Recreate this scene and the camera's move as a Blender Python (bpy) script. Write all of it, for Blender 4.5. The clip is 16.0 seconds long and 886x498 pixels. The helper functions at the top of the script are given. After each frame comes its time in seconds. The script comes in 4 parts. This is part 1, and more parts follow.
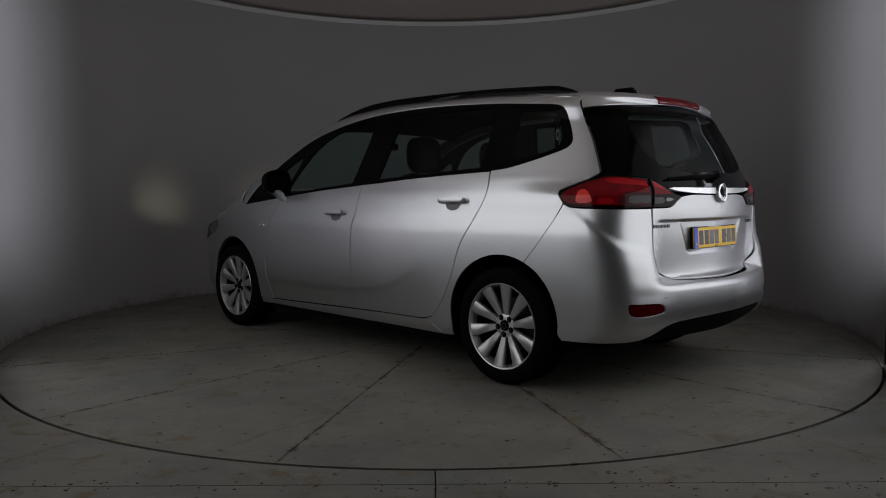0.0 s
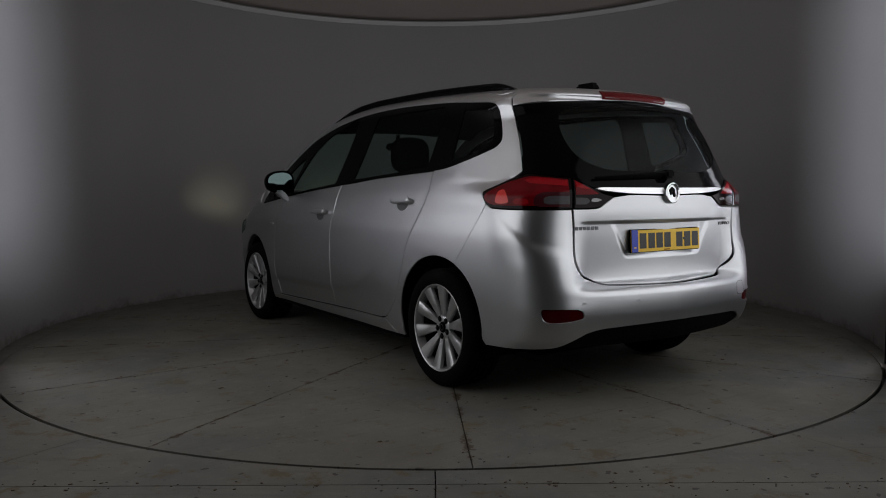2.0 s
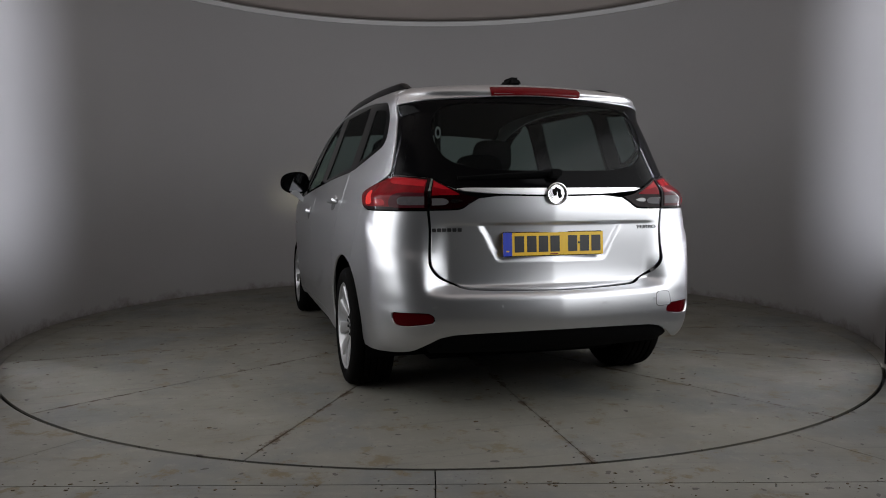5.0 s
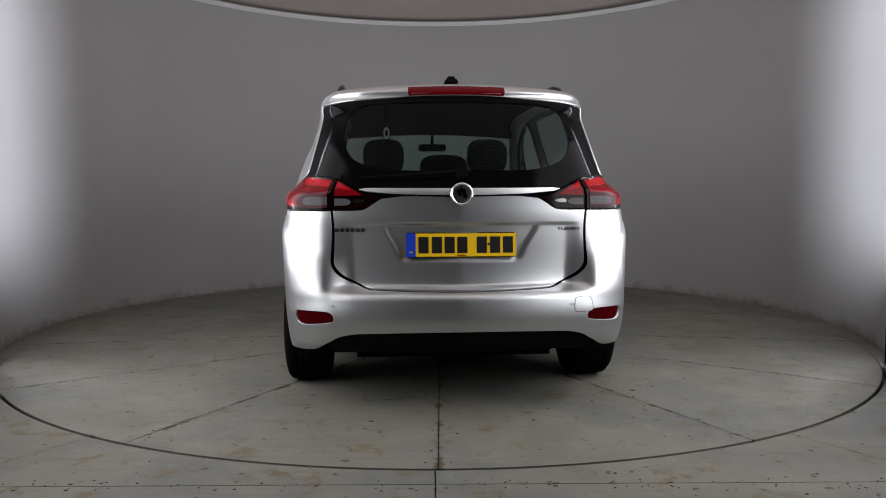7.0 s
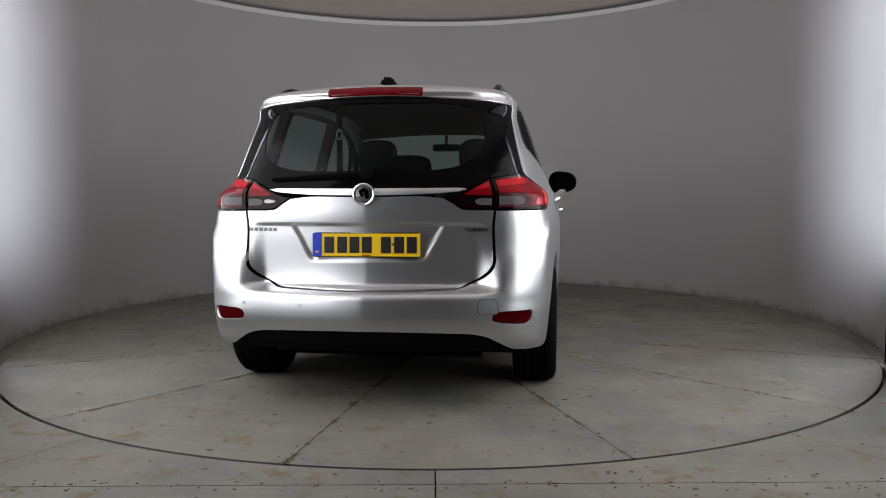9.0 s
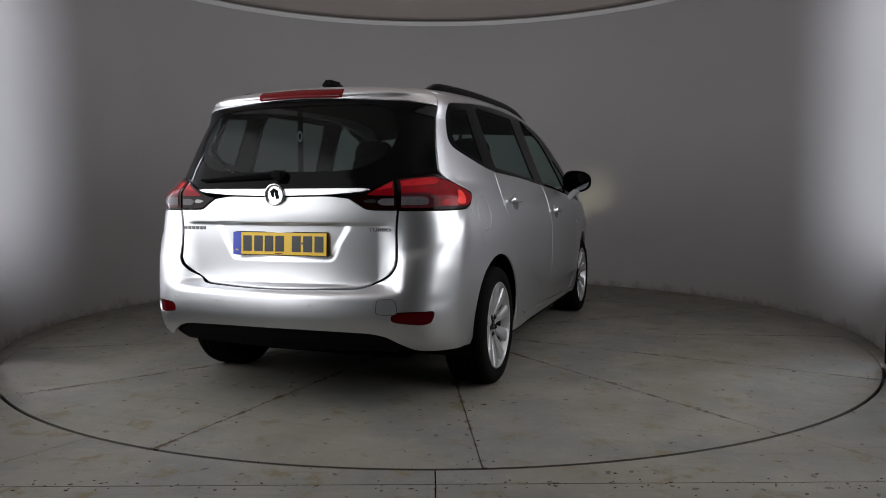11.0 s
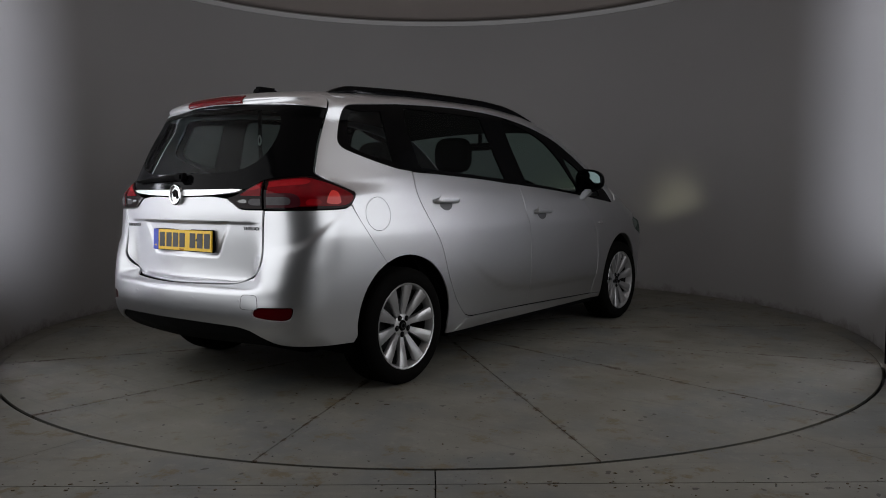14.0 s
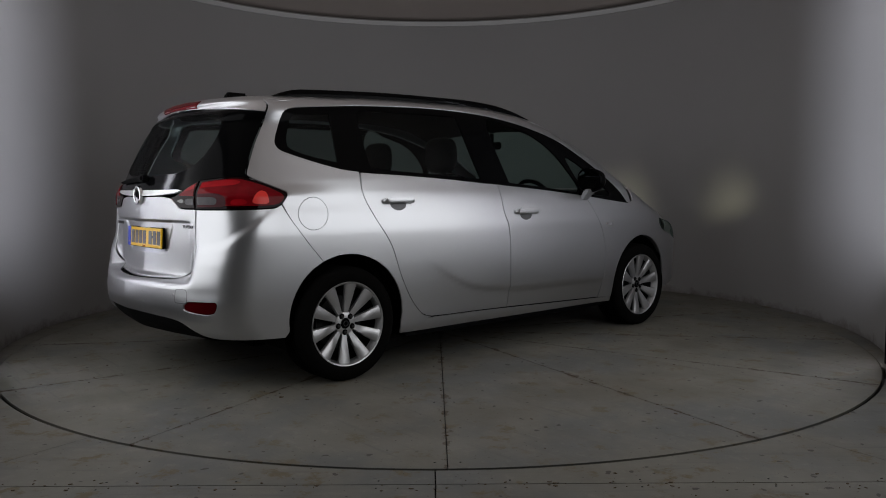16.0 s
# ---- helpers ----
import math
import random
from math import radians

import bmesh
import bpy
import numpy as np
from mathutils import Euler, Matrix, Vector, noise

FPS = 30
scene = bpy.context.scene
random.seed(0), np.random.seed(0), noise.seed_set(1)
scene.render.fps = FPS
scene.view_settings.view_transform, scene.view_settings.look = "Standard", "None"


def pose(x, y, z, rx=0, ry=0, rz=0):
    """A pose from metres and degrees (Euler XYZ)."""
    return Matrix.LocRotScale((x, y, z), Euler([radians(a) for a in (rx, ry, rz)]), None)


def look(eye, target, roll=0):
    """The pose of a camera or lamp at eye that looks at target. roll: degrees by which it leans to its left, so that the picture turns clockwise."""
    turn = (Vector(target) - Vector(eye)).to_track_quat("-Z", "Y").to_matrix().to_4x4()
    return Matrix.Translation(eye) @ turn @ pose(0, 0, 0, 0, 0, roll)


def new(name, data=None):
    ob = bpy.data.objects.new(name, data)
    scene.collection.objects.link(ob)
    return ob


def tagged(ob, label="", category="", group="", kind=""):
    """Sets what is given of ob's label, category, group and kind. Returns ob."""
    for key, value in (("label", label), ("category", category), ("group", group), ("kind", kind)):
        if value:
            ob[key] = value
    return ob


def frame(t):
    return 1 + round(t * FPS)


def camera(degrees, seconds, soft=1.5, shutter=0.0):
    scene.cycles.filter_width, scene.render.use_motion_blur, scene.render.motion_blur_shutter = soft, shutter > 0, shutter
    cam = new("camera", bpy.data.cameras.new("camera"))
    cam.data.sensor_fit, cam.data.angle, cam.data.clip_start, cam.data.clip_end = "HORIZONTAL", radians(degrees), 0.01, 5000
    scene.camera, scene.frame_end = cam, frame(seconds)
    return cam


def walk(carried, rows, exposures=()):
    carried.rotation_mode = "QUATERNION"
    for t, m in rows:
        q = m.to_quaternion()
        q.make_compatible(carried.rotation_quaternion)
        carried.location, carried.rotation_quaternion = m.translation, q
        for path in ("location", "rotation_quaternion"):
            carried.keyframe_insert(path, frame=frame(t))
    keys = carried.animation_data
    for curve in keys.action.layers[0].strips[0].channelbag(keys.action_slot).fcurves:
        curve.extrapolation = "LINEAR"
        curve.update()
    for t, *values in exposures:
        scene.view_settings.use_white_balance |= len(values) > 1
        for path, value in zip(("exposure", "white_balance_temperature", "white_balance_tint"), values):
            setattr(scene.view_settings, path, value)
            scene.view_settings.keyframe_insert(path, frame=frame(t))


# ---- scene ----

from mathutils import geometry

# ---- camera ----
cam = camera(60.1, 16.0, 1.0)
EYE = (0, -5.78, 1.048)
PITCH, PAN, LEAN = -4.17, .26, -.235
VIEW = pose(*EYE) @ pose(0, 0, 0, 0, 0, -PAN) @ pose(0, 0, 0, 90 + PITCH, 0, 0) @ pose(0, 0, 0, 0, 0, LEAN)
walk(cam, [(0, VIEW), (16, VIEW)], [(0, -1.25), (3.0, -1.26), (3.5, -1.10), (4.2, -.62), (6.3, .40), (7.0, .48), (9.2, .58), (11.3, -.1), (12.5, -.48), (14, -.75), (16, -.85)])

# ---- light: two tall lit panels that flank the opening of the round wall ----
world = bpy.data.worlds.new("world")
scene.world = world
world.use_nodes = True
world.node_tree.nodes["Background"].inputs[0].default_value = (.5, .55, .6, 1)
world.node_tree.nodes["Background"].inputs[1].default_value = .0
PANEL_WATTS, STRIP_WATTS = 55, 188


def strip_lamp(x, y, height, width, bottom, aim, watts, color, spread=180):
    data = bpy.data.lights.new("lamp_light", "AREA")
    data.shape, data.size, data.size_y = "RECTANGLE", width, height
    data.energy, data.color = watts, color
    data.spread = radians(spread)
    ob = new("lamp_light", data)
    ob.matrix_world = look((x, y, bottom + height / 2), (*aim, bottom + height / 2))
    return ob


for s in (-1, 1):
    strip_lamp(s * 2.27, -2.45, 2.15, 2.9, .65, (s * 1.383, -1.989), PANEL_WATTS, (.965, .975, 1))
    # unseen strip, added to make the glow along the wall's end
    strip_lamp(s * 2.745, -1.22, 2.3, .08, .55, (s * 3.545, -.62), STRIP_WATTS, (.86, .89, 1), 90)
# ---- materials ----
def mat(name, color, rough=.5, metal=0.0, var=0.0, scale=8.0, bump=0.0, bump_scale=60.0, coat=0.0, spec=.5, emit=None, power=0.0):
    m = bpy.data.materials.new(name)
    m.use_nodes = True
    nt = m.node_tree
    b = nt.nodes["Principled BSDF"]
    b.inputs["Base Color"].default_value = (*color, 1)
    b.inputs["Roughness"].default_value = rough
    b.inputs["Metallic"].default_value = metal
    b.inputs["Specular IOR Level"].default_value = spec
    b.inputs["Coat Weight"].default_value = coat
    b.inputs["Coat Roughness"].default_value = .14
    co = nt.nodes.new("ShaderNodeTexCoord")
    if var:
        n = nt.nodes.new("ShaderNodeTexNoise")
        n.inputs["Scale"].default_value, n.inputs["Detail"].default_value = scale, 6
        r = nt.nodes.new("ShaderNodeMix")
        r.data_type = "RGBA"
        r.inputs[6].default_value = (*[c * (1 - var) for c in color], 1)
        r.inputs[7].default_value = (*[min(1, c * (1 + var)) for c in color], 1)
        nt.links.new(co.outputs["Object"], n.inputs["Vector"])
        nt.links.new(n.outputs["Fac"], r.inputs[0])
        nt.links.new(r.outputs[2], b.inputs["Base Color"])
    if bump:
        n2 = nt.nodes.new("ShaderNodeTexNoise")
        n2.inputs["Scale"].default_value, n2.inputs["Detail"].default_value = bump_scale, 4
        bp = nt.nodes.new("ShaderNodeBump")
        bp.inputs["Strength"].default_value, bp.inputs["Distance"].default_value = bump, .004
        nt.links.new(co.outputs["Object"], n2.inputs["Vector"])
        nt.links.new(n2.outputs["Fac"], bp.inputs["Height"])
        nt.links.new(bp.outputs["Normal"], b.inputs["Normal"])
    if emit:
        b.inputs["Emission Color"].default_value = (*emit, 1)
        b.inputs["Emission Strength"].default_value = power
    return m


M_WALL = mat("white wall paint", (.38, .372, .37), .7, var=.07, scale=.8, bump=.12, bump_scale=14)
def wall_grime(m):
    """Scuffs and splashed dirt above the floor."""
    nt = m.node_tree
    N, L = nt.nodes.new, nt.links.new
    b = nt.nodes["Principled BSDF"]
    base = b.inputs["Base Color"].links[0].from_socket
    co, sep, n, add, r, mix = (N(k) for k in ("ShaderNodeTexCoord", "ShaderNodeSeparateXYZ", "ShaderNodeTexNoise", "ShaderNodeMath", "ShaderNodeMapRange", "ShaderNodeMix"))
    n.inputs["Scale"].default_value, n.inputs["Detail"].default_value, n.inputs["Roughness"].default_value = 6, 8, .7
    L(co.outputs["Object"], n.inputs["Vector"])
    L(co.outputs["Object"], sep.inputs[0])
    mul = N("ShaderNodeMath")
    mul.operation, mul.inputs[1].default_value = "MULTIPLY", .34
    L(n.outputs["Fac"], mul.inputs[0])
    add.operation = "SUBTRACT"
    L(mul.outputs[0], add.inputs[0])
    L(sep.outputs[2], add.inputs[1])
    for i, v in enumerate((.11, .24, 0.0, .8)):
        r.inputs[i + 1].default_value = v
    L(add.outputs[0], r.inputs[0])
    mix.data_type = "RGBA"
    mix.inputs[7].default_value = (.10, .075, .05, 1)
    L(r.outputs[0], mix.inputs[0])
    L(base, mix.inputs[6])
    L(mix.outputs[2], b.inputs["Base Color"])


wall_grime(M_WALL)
M_BACK = mat("plain studio wall", (.05, .05, .05), .8, var=.08, scale=1)
M_CEIL = mat("grey brown ceiling", (.72, .64, .60), .85, var=.05, scale=2)
M_TRIM = mat("white trim", (.7, .7, .7), .5)


def worn_floor(name, seams, stain=.80):
    """Grey painted plate: mottled, scuffed, with specks and, beside its joints, rust."""
    m = mat(name, (.152, .145, .122), .5, var=.26, scale=1.7, bump=.12, bump_scale=35)
    nt = m.node_tree
    b = nt.nodes["Principled BSDF"]
    N, L = nt.nodes.new, nt.links.new
    co = N("ShaderNodeTexCoord")

    def noise_node(scale, detail=5, rough=.6):
        n = N("ShaderNodeTexNoise")
        n.inputs["Scale"].default_value, n.inputs["Detail"].default_value, n.inputs["Roughness"].default_value = scale, detail, rough
        L(co.outputs["Object"], n.inputs["Vector"])
        return n.outputs["Fac"]

    def ramp(x, a, z):
        r = N("ShaderNodeMapRange")
        r.interpolation_type = "SMOOTHSTEP"
        for i, v in enumerate((a, z, 0.0, 1.0)):
            r.inputs[i + 1].default_value = v
        L(x, r.inputs[0])
        return r.outputs[0]

    def calc(op, a, c):
        r = N("ShaderNodeMath")
        r.operation = op
        for i, v in enumerate((a, c)):
            if isinstance(v, (int, float)):
                r.inputs[i].default_value = v
            else:
                L(v, r.inputs[i])
        return r.outputs[0]

    def tint(base, mask, color):
        r = N("ShaderNodeMix")
        r.data_type = "RGBA"
        r.inputs[7].default_value = (*color, 1)
        L(mask, r.inputs[0])
        L(base, r.inputs[6])
        return r.outputs[2]

    base = b.inputs["Base Color"].links[0].from_socket
    base = tint(base, calc("MULTIPLY", ramp(noise_node(1.1), .47, .62), .7), (.102, .106, .104))
    base = tint(base, calc("MULTIPLY", ramp(noise_node(5.5, 8, .7), .55, .64), stain), (.108, .080, .036))
    base = tint(base, calc("MULTIPLY", ramp(noise_node(14, 8, .75), .52, .66), .28), (.24, .228, .19))
    base = tint(base, calc("MULTIPLY", ramp(noise_node(.75, 7, .65), .50, .66), .45), (.098, .085, .060))
    base = tint(base, calc("MULTIPLY", ramp(noise_node(2.4, 9, .75), .56, .70), .55), (.165, .158, .140))
    base = tint(base, calc("MULTIPLY", ramp(noise_node(17, 2, .4), .70, .72), .9), (.03, .024, .016))
    base = tint(base, calc("MULTIPLY", ramp(noise_node(60, 2, .4), .71, .74), .85), (.04, .03, .02))
    if seams:
        sep = N("ShaderNodeSeparateXYZ")
        L(co.outputs["Object"], sep.inputs[0])
        ang = calc("ARCTAN2", sep.outputs[1], sep.outputs[0])
        wrapped = N("ShaderNodeMath")
        wrapped.operation, wrapped.inputs[1].default_value, wrapped.inputs[2].default_value = "WRAP", math.pi, -math.pi
        L(calc("SUBTRACT", ang, radians(SEAM_START)), wrapped.inputs[0])
        turn = calc("ADD", calc("MULTIPLY", wrapped.outputs[0], seams / (2 * math.pi)), 40.5)
        part_of = calc("ABSOLUTE", calc("SUBTRACT", calc("FRACT", turn, 0), .5), 0)
        rad = calc("SQRT", calc("ADD", calc("MULTIPLY", sep.outputs[0], sep.outputs[0]), calc("MULTIPLY", sep.outputs[1], sep.outputs[1])), 0)
        away = calc("MULTIPLY", calc("MULTIPLY", part_of, rad), 2 * math.pi / seams)
        near = calc("SUBTRACT", .014, calc("SUBTRACT", away, calc("MULTIPLY", calc("SUBTRACT", noise_node(7, 7, .75), .53), .24)))
        base = tint(base, calc("MULTIPLY", ramp(near, 0.0, .012), .92), (.050, .030, .012))
    streak = N("ShaderNodeTexNoise")
    streak.inputs["Scale"].default_value, streak.inputs["Detail"].default_value = 3.0, 6
    squash = N("ShaderNodeMapping")
    squash.inputs["Rotation"].default_value, squash.inputs["Scale"].default_value = (0, 0, .9), (.7, 9, 1)
    L(co.outputs["Object"], squash.inputs[0])
    L(squash.outputs[0], streak.inputs["Vector"])
    base = tint(base, calc("MULTIPLY", ramp(streak.outputs["Fac"], .56, .72), .45), (.088, .086, .078))
    L(base, b.inputs["Base Color"])
    rr = N("ShaderNodeMapRange")
    for i, v in enumerate((0.2, 0.8, .48, .75)):
        rr.inputs[i + 1].default_value = v
    L(noise_node(3.1), rr.inputs[0])
    L(rr.outputs[0], b.inputs["Roughness"])
    return m


SEAM_START, SEAM_STEP = -94.0, 27.0
SEAM_ANGLES = [SEAM_START + SEAM_STEP * k for k in range(-4, 5)] + [SEAM_START + 108 + 28.8 * k for k in range(1, 5)]
M_DECK = worn_floor("worn deck paint", 360 / SEAM_STEP)
M_FLOOR = worn_floor("worn floor paint", 0, .95)
M_FLAKE = mat("rust and dirt", (.07, .045, .02), .9)
M_GAP = mat("dark joint", (.01, .01, .01), .8)
M_PAINT = mat("silver metallic paint", (.59, .597, .615), .35, .975, coat=.12)
M_BLACK = mat("black plastic", (.003, .003, .0033), .75, spec=.06, bump=.1, bump_scale=300)
# grey for the painted handle cup shade and the tow cover's gap
M_CUP = mat("grey of cup shade and gap", (.10, .10, .105), .4, .5)
M_GLOSS = mat("gloss black trim", (.002, .002, .0023), .10, spec=.04)
M_RUBBER = mat("tyre rubber", (.004, .0038, .0036), .9, spec=.04, var=.2, scale=20)
M_RIM = mat("silver alloy", (.52, .52, .525), .42, .9)
M_DARKMETAL = mat("dark brake metal", (.02, .02, .02), .6, .5)
M_CHROME = mat("chrome", (.85, .85, .87), .22, 1)
M_SATIN = mat("satin chrome", (.9, .9, .91), .38, 1)
M_MIRROR = mat("mirror glass", (.4, .4, .42), .02, 1)
M_CLOTH = mat("dark seat cloth", (.010, .010, .011), .95, spec=.1, var=.3, scale=60, bump=.3, bump_scale=400)
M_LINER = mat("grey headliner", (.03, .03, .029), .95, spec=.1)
M_YELLOW = mat("yellow plate", (.80, .50, .01), .35)
M_BLUE = mat("blue plate band", (.01, .04, .45), .35)
M_INK = mat("black ink", (.008, .008, .008), .4)
M_BADGE = mat("dark badge metal", (.10, .10, .105), .3, .9)
M_LAMP_GREY = mat("smoked reverse lens", (.085, .08, .085), .12, spec=.15, var=.3, scale=40)
M_LAMP_SILVER = mat("silver lamp reflector", (.16, .16, .16), .2, 1)
M_LAMP_ROSE = mat("dull rose lens", (.055, .010, .014), .12, spec=.12)
M_LAMP_DARK = mat("dark red lens", (.006, .0008, .001), .10, spec=.12)
M_LAMP_RED = mat("red lens", (.16, .0025, .006), .12, spec=.12, var=.65, scale=11)
M_REFLEX = mat("orange-red reflector", (.85, .035, .025), .3)
M_FOG = mat("dark red reflector", (.05, .0012, .0025), .12, spec=.1)
M_LAMP_BRIGHT = mat("bright red lens", (.33, .006, .011), .2, spec=.15, var=.4, scale=20)
M_BRAKE = mat("dull red lens", (.10, .002, .004), .2, spec=.1)
M_DRL = mat("daylight lamp", (.9, .9, .8), .3, emit=(1, .97, .66), power=1700)


def glass(name, tint, gloss):
    m = bpy.data.materials.new(name)
    m.use_nodes = True
    nt = m.node_tree
    nt.nodes.remove(nt.nodes["Principled BSDF"])
    out = nt.nodes["Material Output"]
    clear, shine, mix, lw, power, scale = (nt.nodes.new(k) for k in ("ShaderNodeBsdfTransparent", "ShaderNodeBsdfGlossy", "ShaderNodeMixShader", "ShaderNodeLayerWeight", "ShaderNodeMath", "ShaderNodeMath"))
    clear.inputs[0].default_value = (*tint, 1)
    shine.inputs["Roughness"].default_value = gloss
    power.operation, power.inputs[1].default_value = "POWER", 4.0
    scale.operation, scale.inputs[1].default_value, scale.inputs[2].default_value = "MULTIPLY_ADD", .11, .012
    nt.links.new(lw.outputs["Facing"], power.inputs[0])
    nt.links.new(power.outputs[0], scale.inputs[0])
    nt.links.new(scale.outputs[0], mix.inputs[0])
    nt.links.new(clear.outputs[0], mix.inputs[1])
    nt.links.new(shine.outputs[0], mix.inputs[2])
    nt.links.new(mix.outputs[0], out.inputs[0])
    return m


M_GLASS = glass("tinted glass", (.41, .48, .47), .26)
M_GLASS_FRONT = glass("green glass", (.54, .64, .61), .12)
# ---- helpers for meshes ----
def link_mesh(name, bm, material, parent=None, label="", smooth=False):
    me = bpy.data.meshes.new(name)
    bm.normal_update()
    bm.to_mesh(me)
    bm.free()
    if smooth:
        me.polygons.foreach_set("use_smooth", [True] * len(me.polygons))
    me.materials.append(material)
    ob = new(name, me)
    ob.parent = parent
    if label:
        tagged(ob, label)
    return ob


def part(name, bm, material, parent, label="", smooth=False):
    return link_mesh(name, bm, material, parent, label, smooth)


def ring_band(r0, r1, z0, z1, a0, a1, n, center=(0, 0)):
    """A curved slab between two radii, from angle a0 to a1 (degrees), closed at its ends."""
    bm = bmesh.new()
    rows = []
    for i in range(n + 1):
        a = radians(a0 + (a1 - a0) * i / n)
        c, s = math.cos(a), math.sin(a)
        rows.append([bm.verts.new((center[0] + r * c, center[1] + r * s, z)) for r, z in ((r0, z0), (r0, z1), (r1, z1), (r1, z0))])
    for p, q in zip(rows, rows[1:]):
        for k in range(4):
            bm.faces.new((p[k], q[k], q[(k + 1) % 4], p[(k + 1) % 4]))
    if abs(a1 - a0) < 359:
        bm.faces.new(rows[0])
        bm.faces.new(rows[-1][::-1])
    return bm


def box(x0, x1, y0, y1, z0, z1, bevel=0.0):
    bm = bmesh.new()
    bmesh.ops.create_cube(bm, size=1)
    for v in bm.verts:
        v.co = ((x0 + x1) / 2 + v.co.x * (x1 - x0), (y0 + y1) / 2 + v.co.y * (y1 - y0), (z0 + z1) / 2 + v.co.z * (z1 - z0))
    if bevel:
        bmesh.ops.bevel(bm, geom=bm.edges[:], offset=bevel, segments=2, affect="EDGES")
    return bm


# ---- the round room ----
WALL_R, WALL_TOP, DISC_R = 3.119, 3.008, 2.928
WALL_MID = (0, .30)
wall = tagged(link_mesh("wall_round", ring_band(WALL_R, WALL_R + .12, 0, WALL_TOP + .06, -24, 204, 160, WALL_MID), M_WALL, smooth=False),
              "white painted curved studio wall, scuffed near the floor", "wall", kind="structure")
for p in wall.data.polygons:
    p.use_smooth = True
wall.data.set_sharp_from_angle(angle=radians(40))
trim = tagged(link_mesh("trim", ring_band(WALL_R - .022, WALL_R, WALL_TOP, WALL_TOP + .045, -24, 204, 160, WALL_MID), M_TRIM),
              "thin white trim along the wall's top", "trim", kind="structure")
tagged(link_mesh("ceiling", box(-5.5, 5.5, -8.5, 4.2, 3.10, 3.2), M_CEIL), "dull grey-brown plain ceiling", "ceiling", kind="structure")
tagged(link_mesh("floor", box(-5.5, 5.5, -8.5, 4.2, -.16, -.06), M_GAP), "dark subfloor under the plates", "floor", kind="structure")
for nm, b in (("wall_south", (-5.6, 5.6, -8.6, -8.5)), ("wall_west", (-5.6, -5.5, -8.5, 4.2)), ("wall_east", (5.5, 5.6, -8.5, 4.2)), ("wall_north", (-5.6, 5.6, 4.2, 4.3))):
    tagged(link_mesh(nm, box(*b, -.16, 3.2), M_BACK), "dark plain studio wall", "wall", kind="structure")


def plate_prism(points, z0, z1):
    bm = bmesh.new()
    f = bm.faces.new([bm.verts.new((x, y, z1)) for x, y in points])
    if f.normal.z < 0:
        f.normal_flip()
    got = bmesh.ops.extrude_face_region(bm, geom=[f])
    for v in got["geom"]:
        if isinstance(v, bmesh.types.BMVert):
            v.co.z = z0
    bmesh.ops.recalc_face_normals(bm, faces=bm.faces[:])
    return bm


def arc(r, a0, a1, n):
    return [(r * math.cos(radians(a0 + (a1 - a0) * i / n)), r * math.sin(radians(a0 + (a1 - a0) * i / n))) for i in range(n + 1)]


# fixed floor plates round the turntable
OUT_R, JOINT_Y, JOINT_X = DISC_R + .020, -3.085, -.018
pavement = tagged(new("pavement"), "worn grey painted floor plates round the turntable", "floor", kind="structure")
g = .0025
foot = arc(OUT_R, -90.35, -59, 16)
part("floor_plate", plate_prism(foot + [(1.885, JOINT_Y + g), (JOINT_X + g, JOINT_Y + g)], -.05, 0), M_FLOOR, pavement)
part("floor_plate", plate_prism(arc(OUT_R, -58.95, 0, 30) + [(5.4, 0), (5.4, JOINT_Y + g), (1.889, JOINT_Y + g)], -.05, 0), M_FLOOR, pavement)
foot = arc(OUT_R, -90.45, -121, 16)
part("floor_plate", plate_prism(foot + [(-1.885, JOINT_Y + g), (JOINT_X - g, JOINT_Y + g)], -.05, 0), M_FLOOR, pavement)
part("floor_plate", plate_prism(arc(OUT_R, -121.05, -180, 30) + [(-5.4, 0), (-5.4, JOINT_Y + g), (-1.889, JOINT_Y + g)], -.05, 0), M_FLOOR, pavement)
part("floor_plate", box(JOINT_X + g, 5.4, -8.45, JOINT_Y - g, -.05, 0), M_FLOOR, pavement)
part("floor_plate", box(-5.4, JOINT_X - g, -8.45, JOINT_Y - g, -.05, 0), M_FLOOR, pavement)
part("floor_plate", ring_band(DISC_R + .003, 3.7, -.05, 0, 0, 180, 120), M_FLOOR, pavement)
rng = random.Random(4)
for x in np.linspace(-1.7, 1.7, 8):
    for y in (JOINT_Y + .035, JOINT_Y - .035):
        bm = ring_band(.001, .004, 0, .0012, 0, 360, 10, (x + rng.uniform(-.02, .02), y))
        part("floor_screw", bm, M_GAP, pavement)

for a0, a1 in ((-180, -142), (-26, 0)):
    part("floor_edge", ring_band(DISC_R + .003, OUT_R - .0005, -.05, 0, a0, a1, 24), M_FLOOR, pavement)
# added black ring: the groove's shade as colour
part("groove_shade", ring_band(DISC_R + .002, OUT_R - .001, -.055, -.040, -142, -26, 90), M_INK, pavement, "black ring added to make the groove dark")

# turning deck
turntable = tagged(new("turntable"), "round grey turntable deck of worn, rust-jointed steel sectors", "turntable")
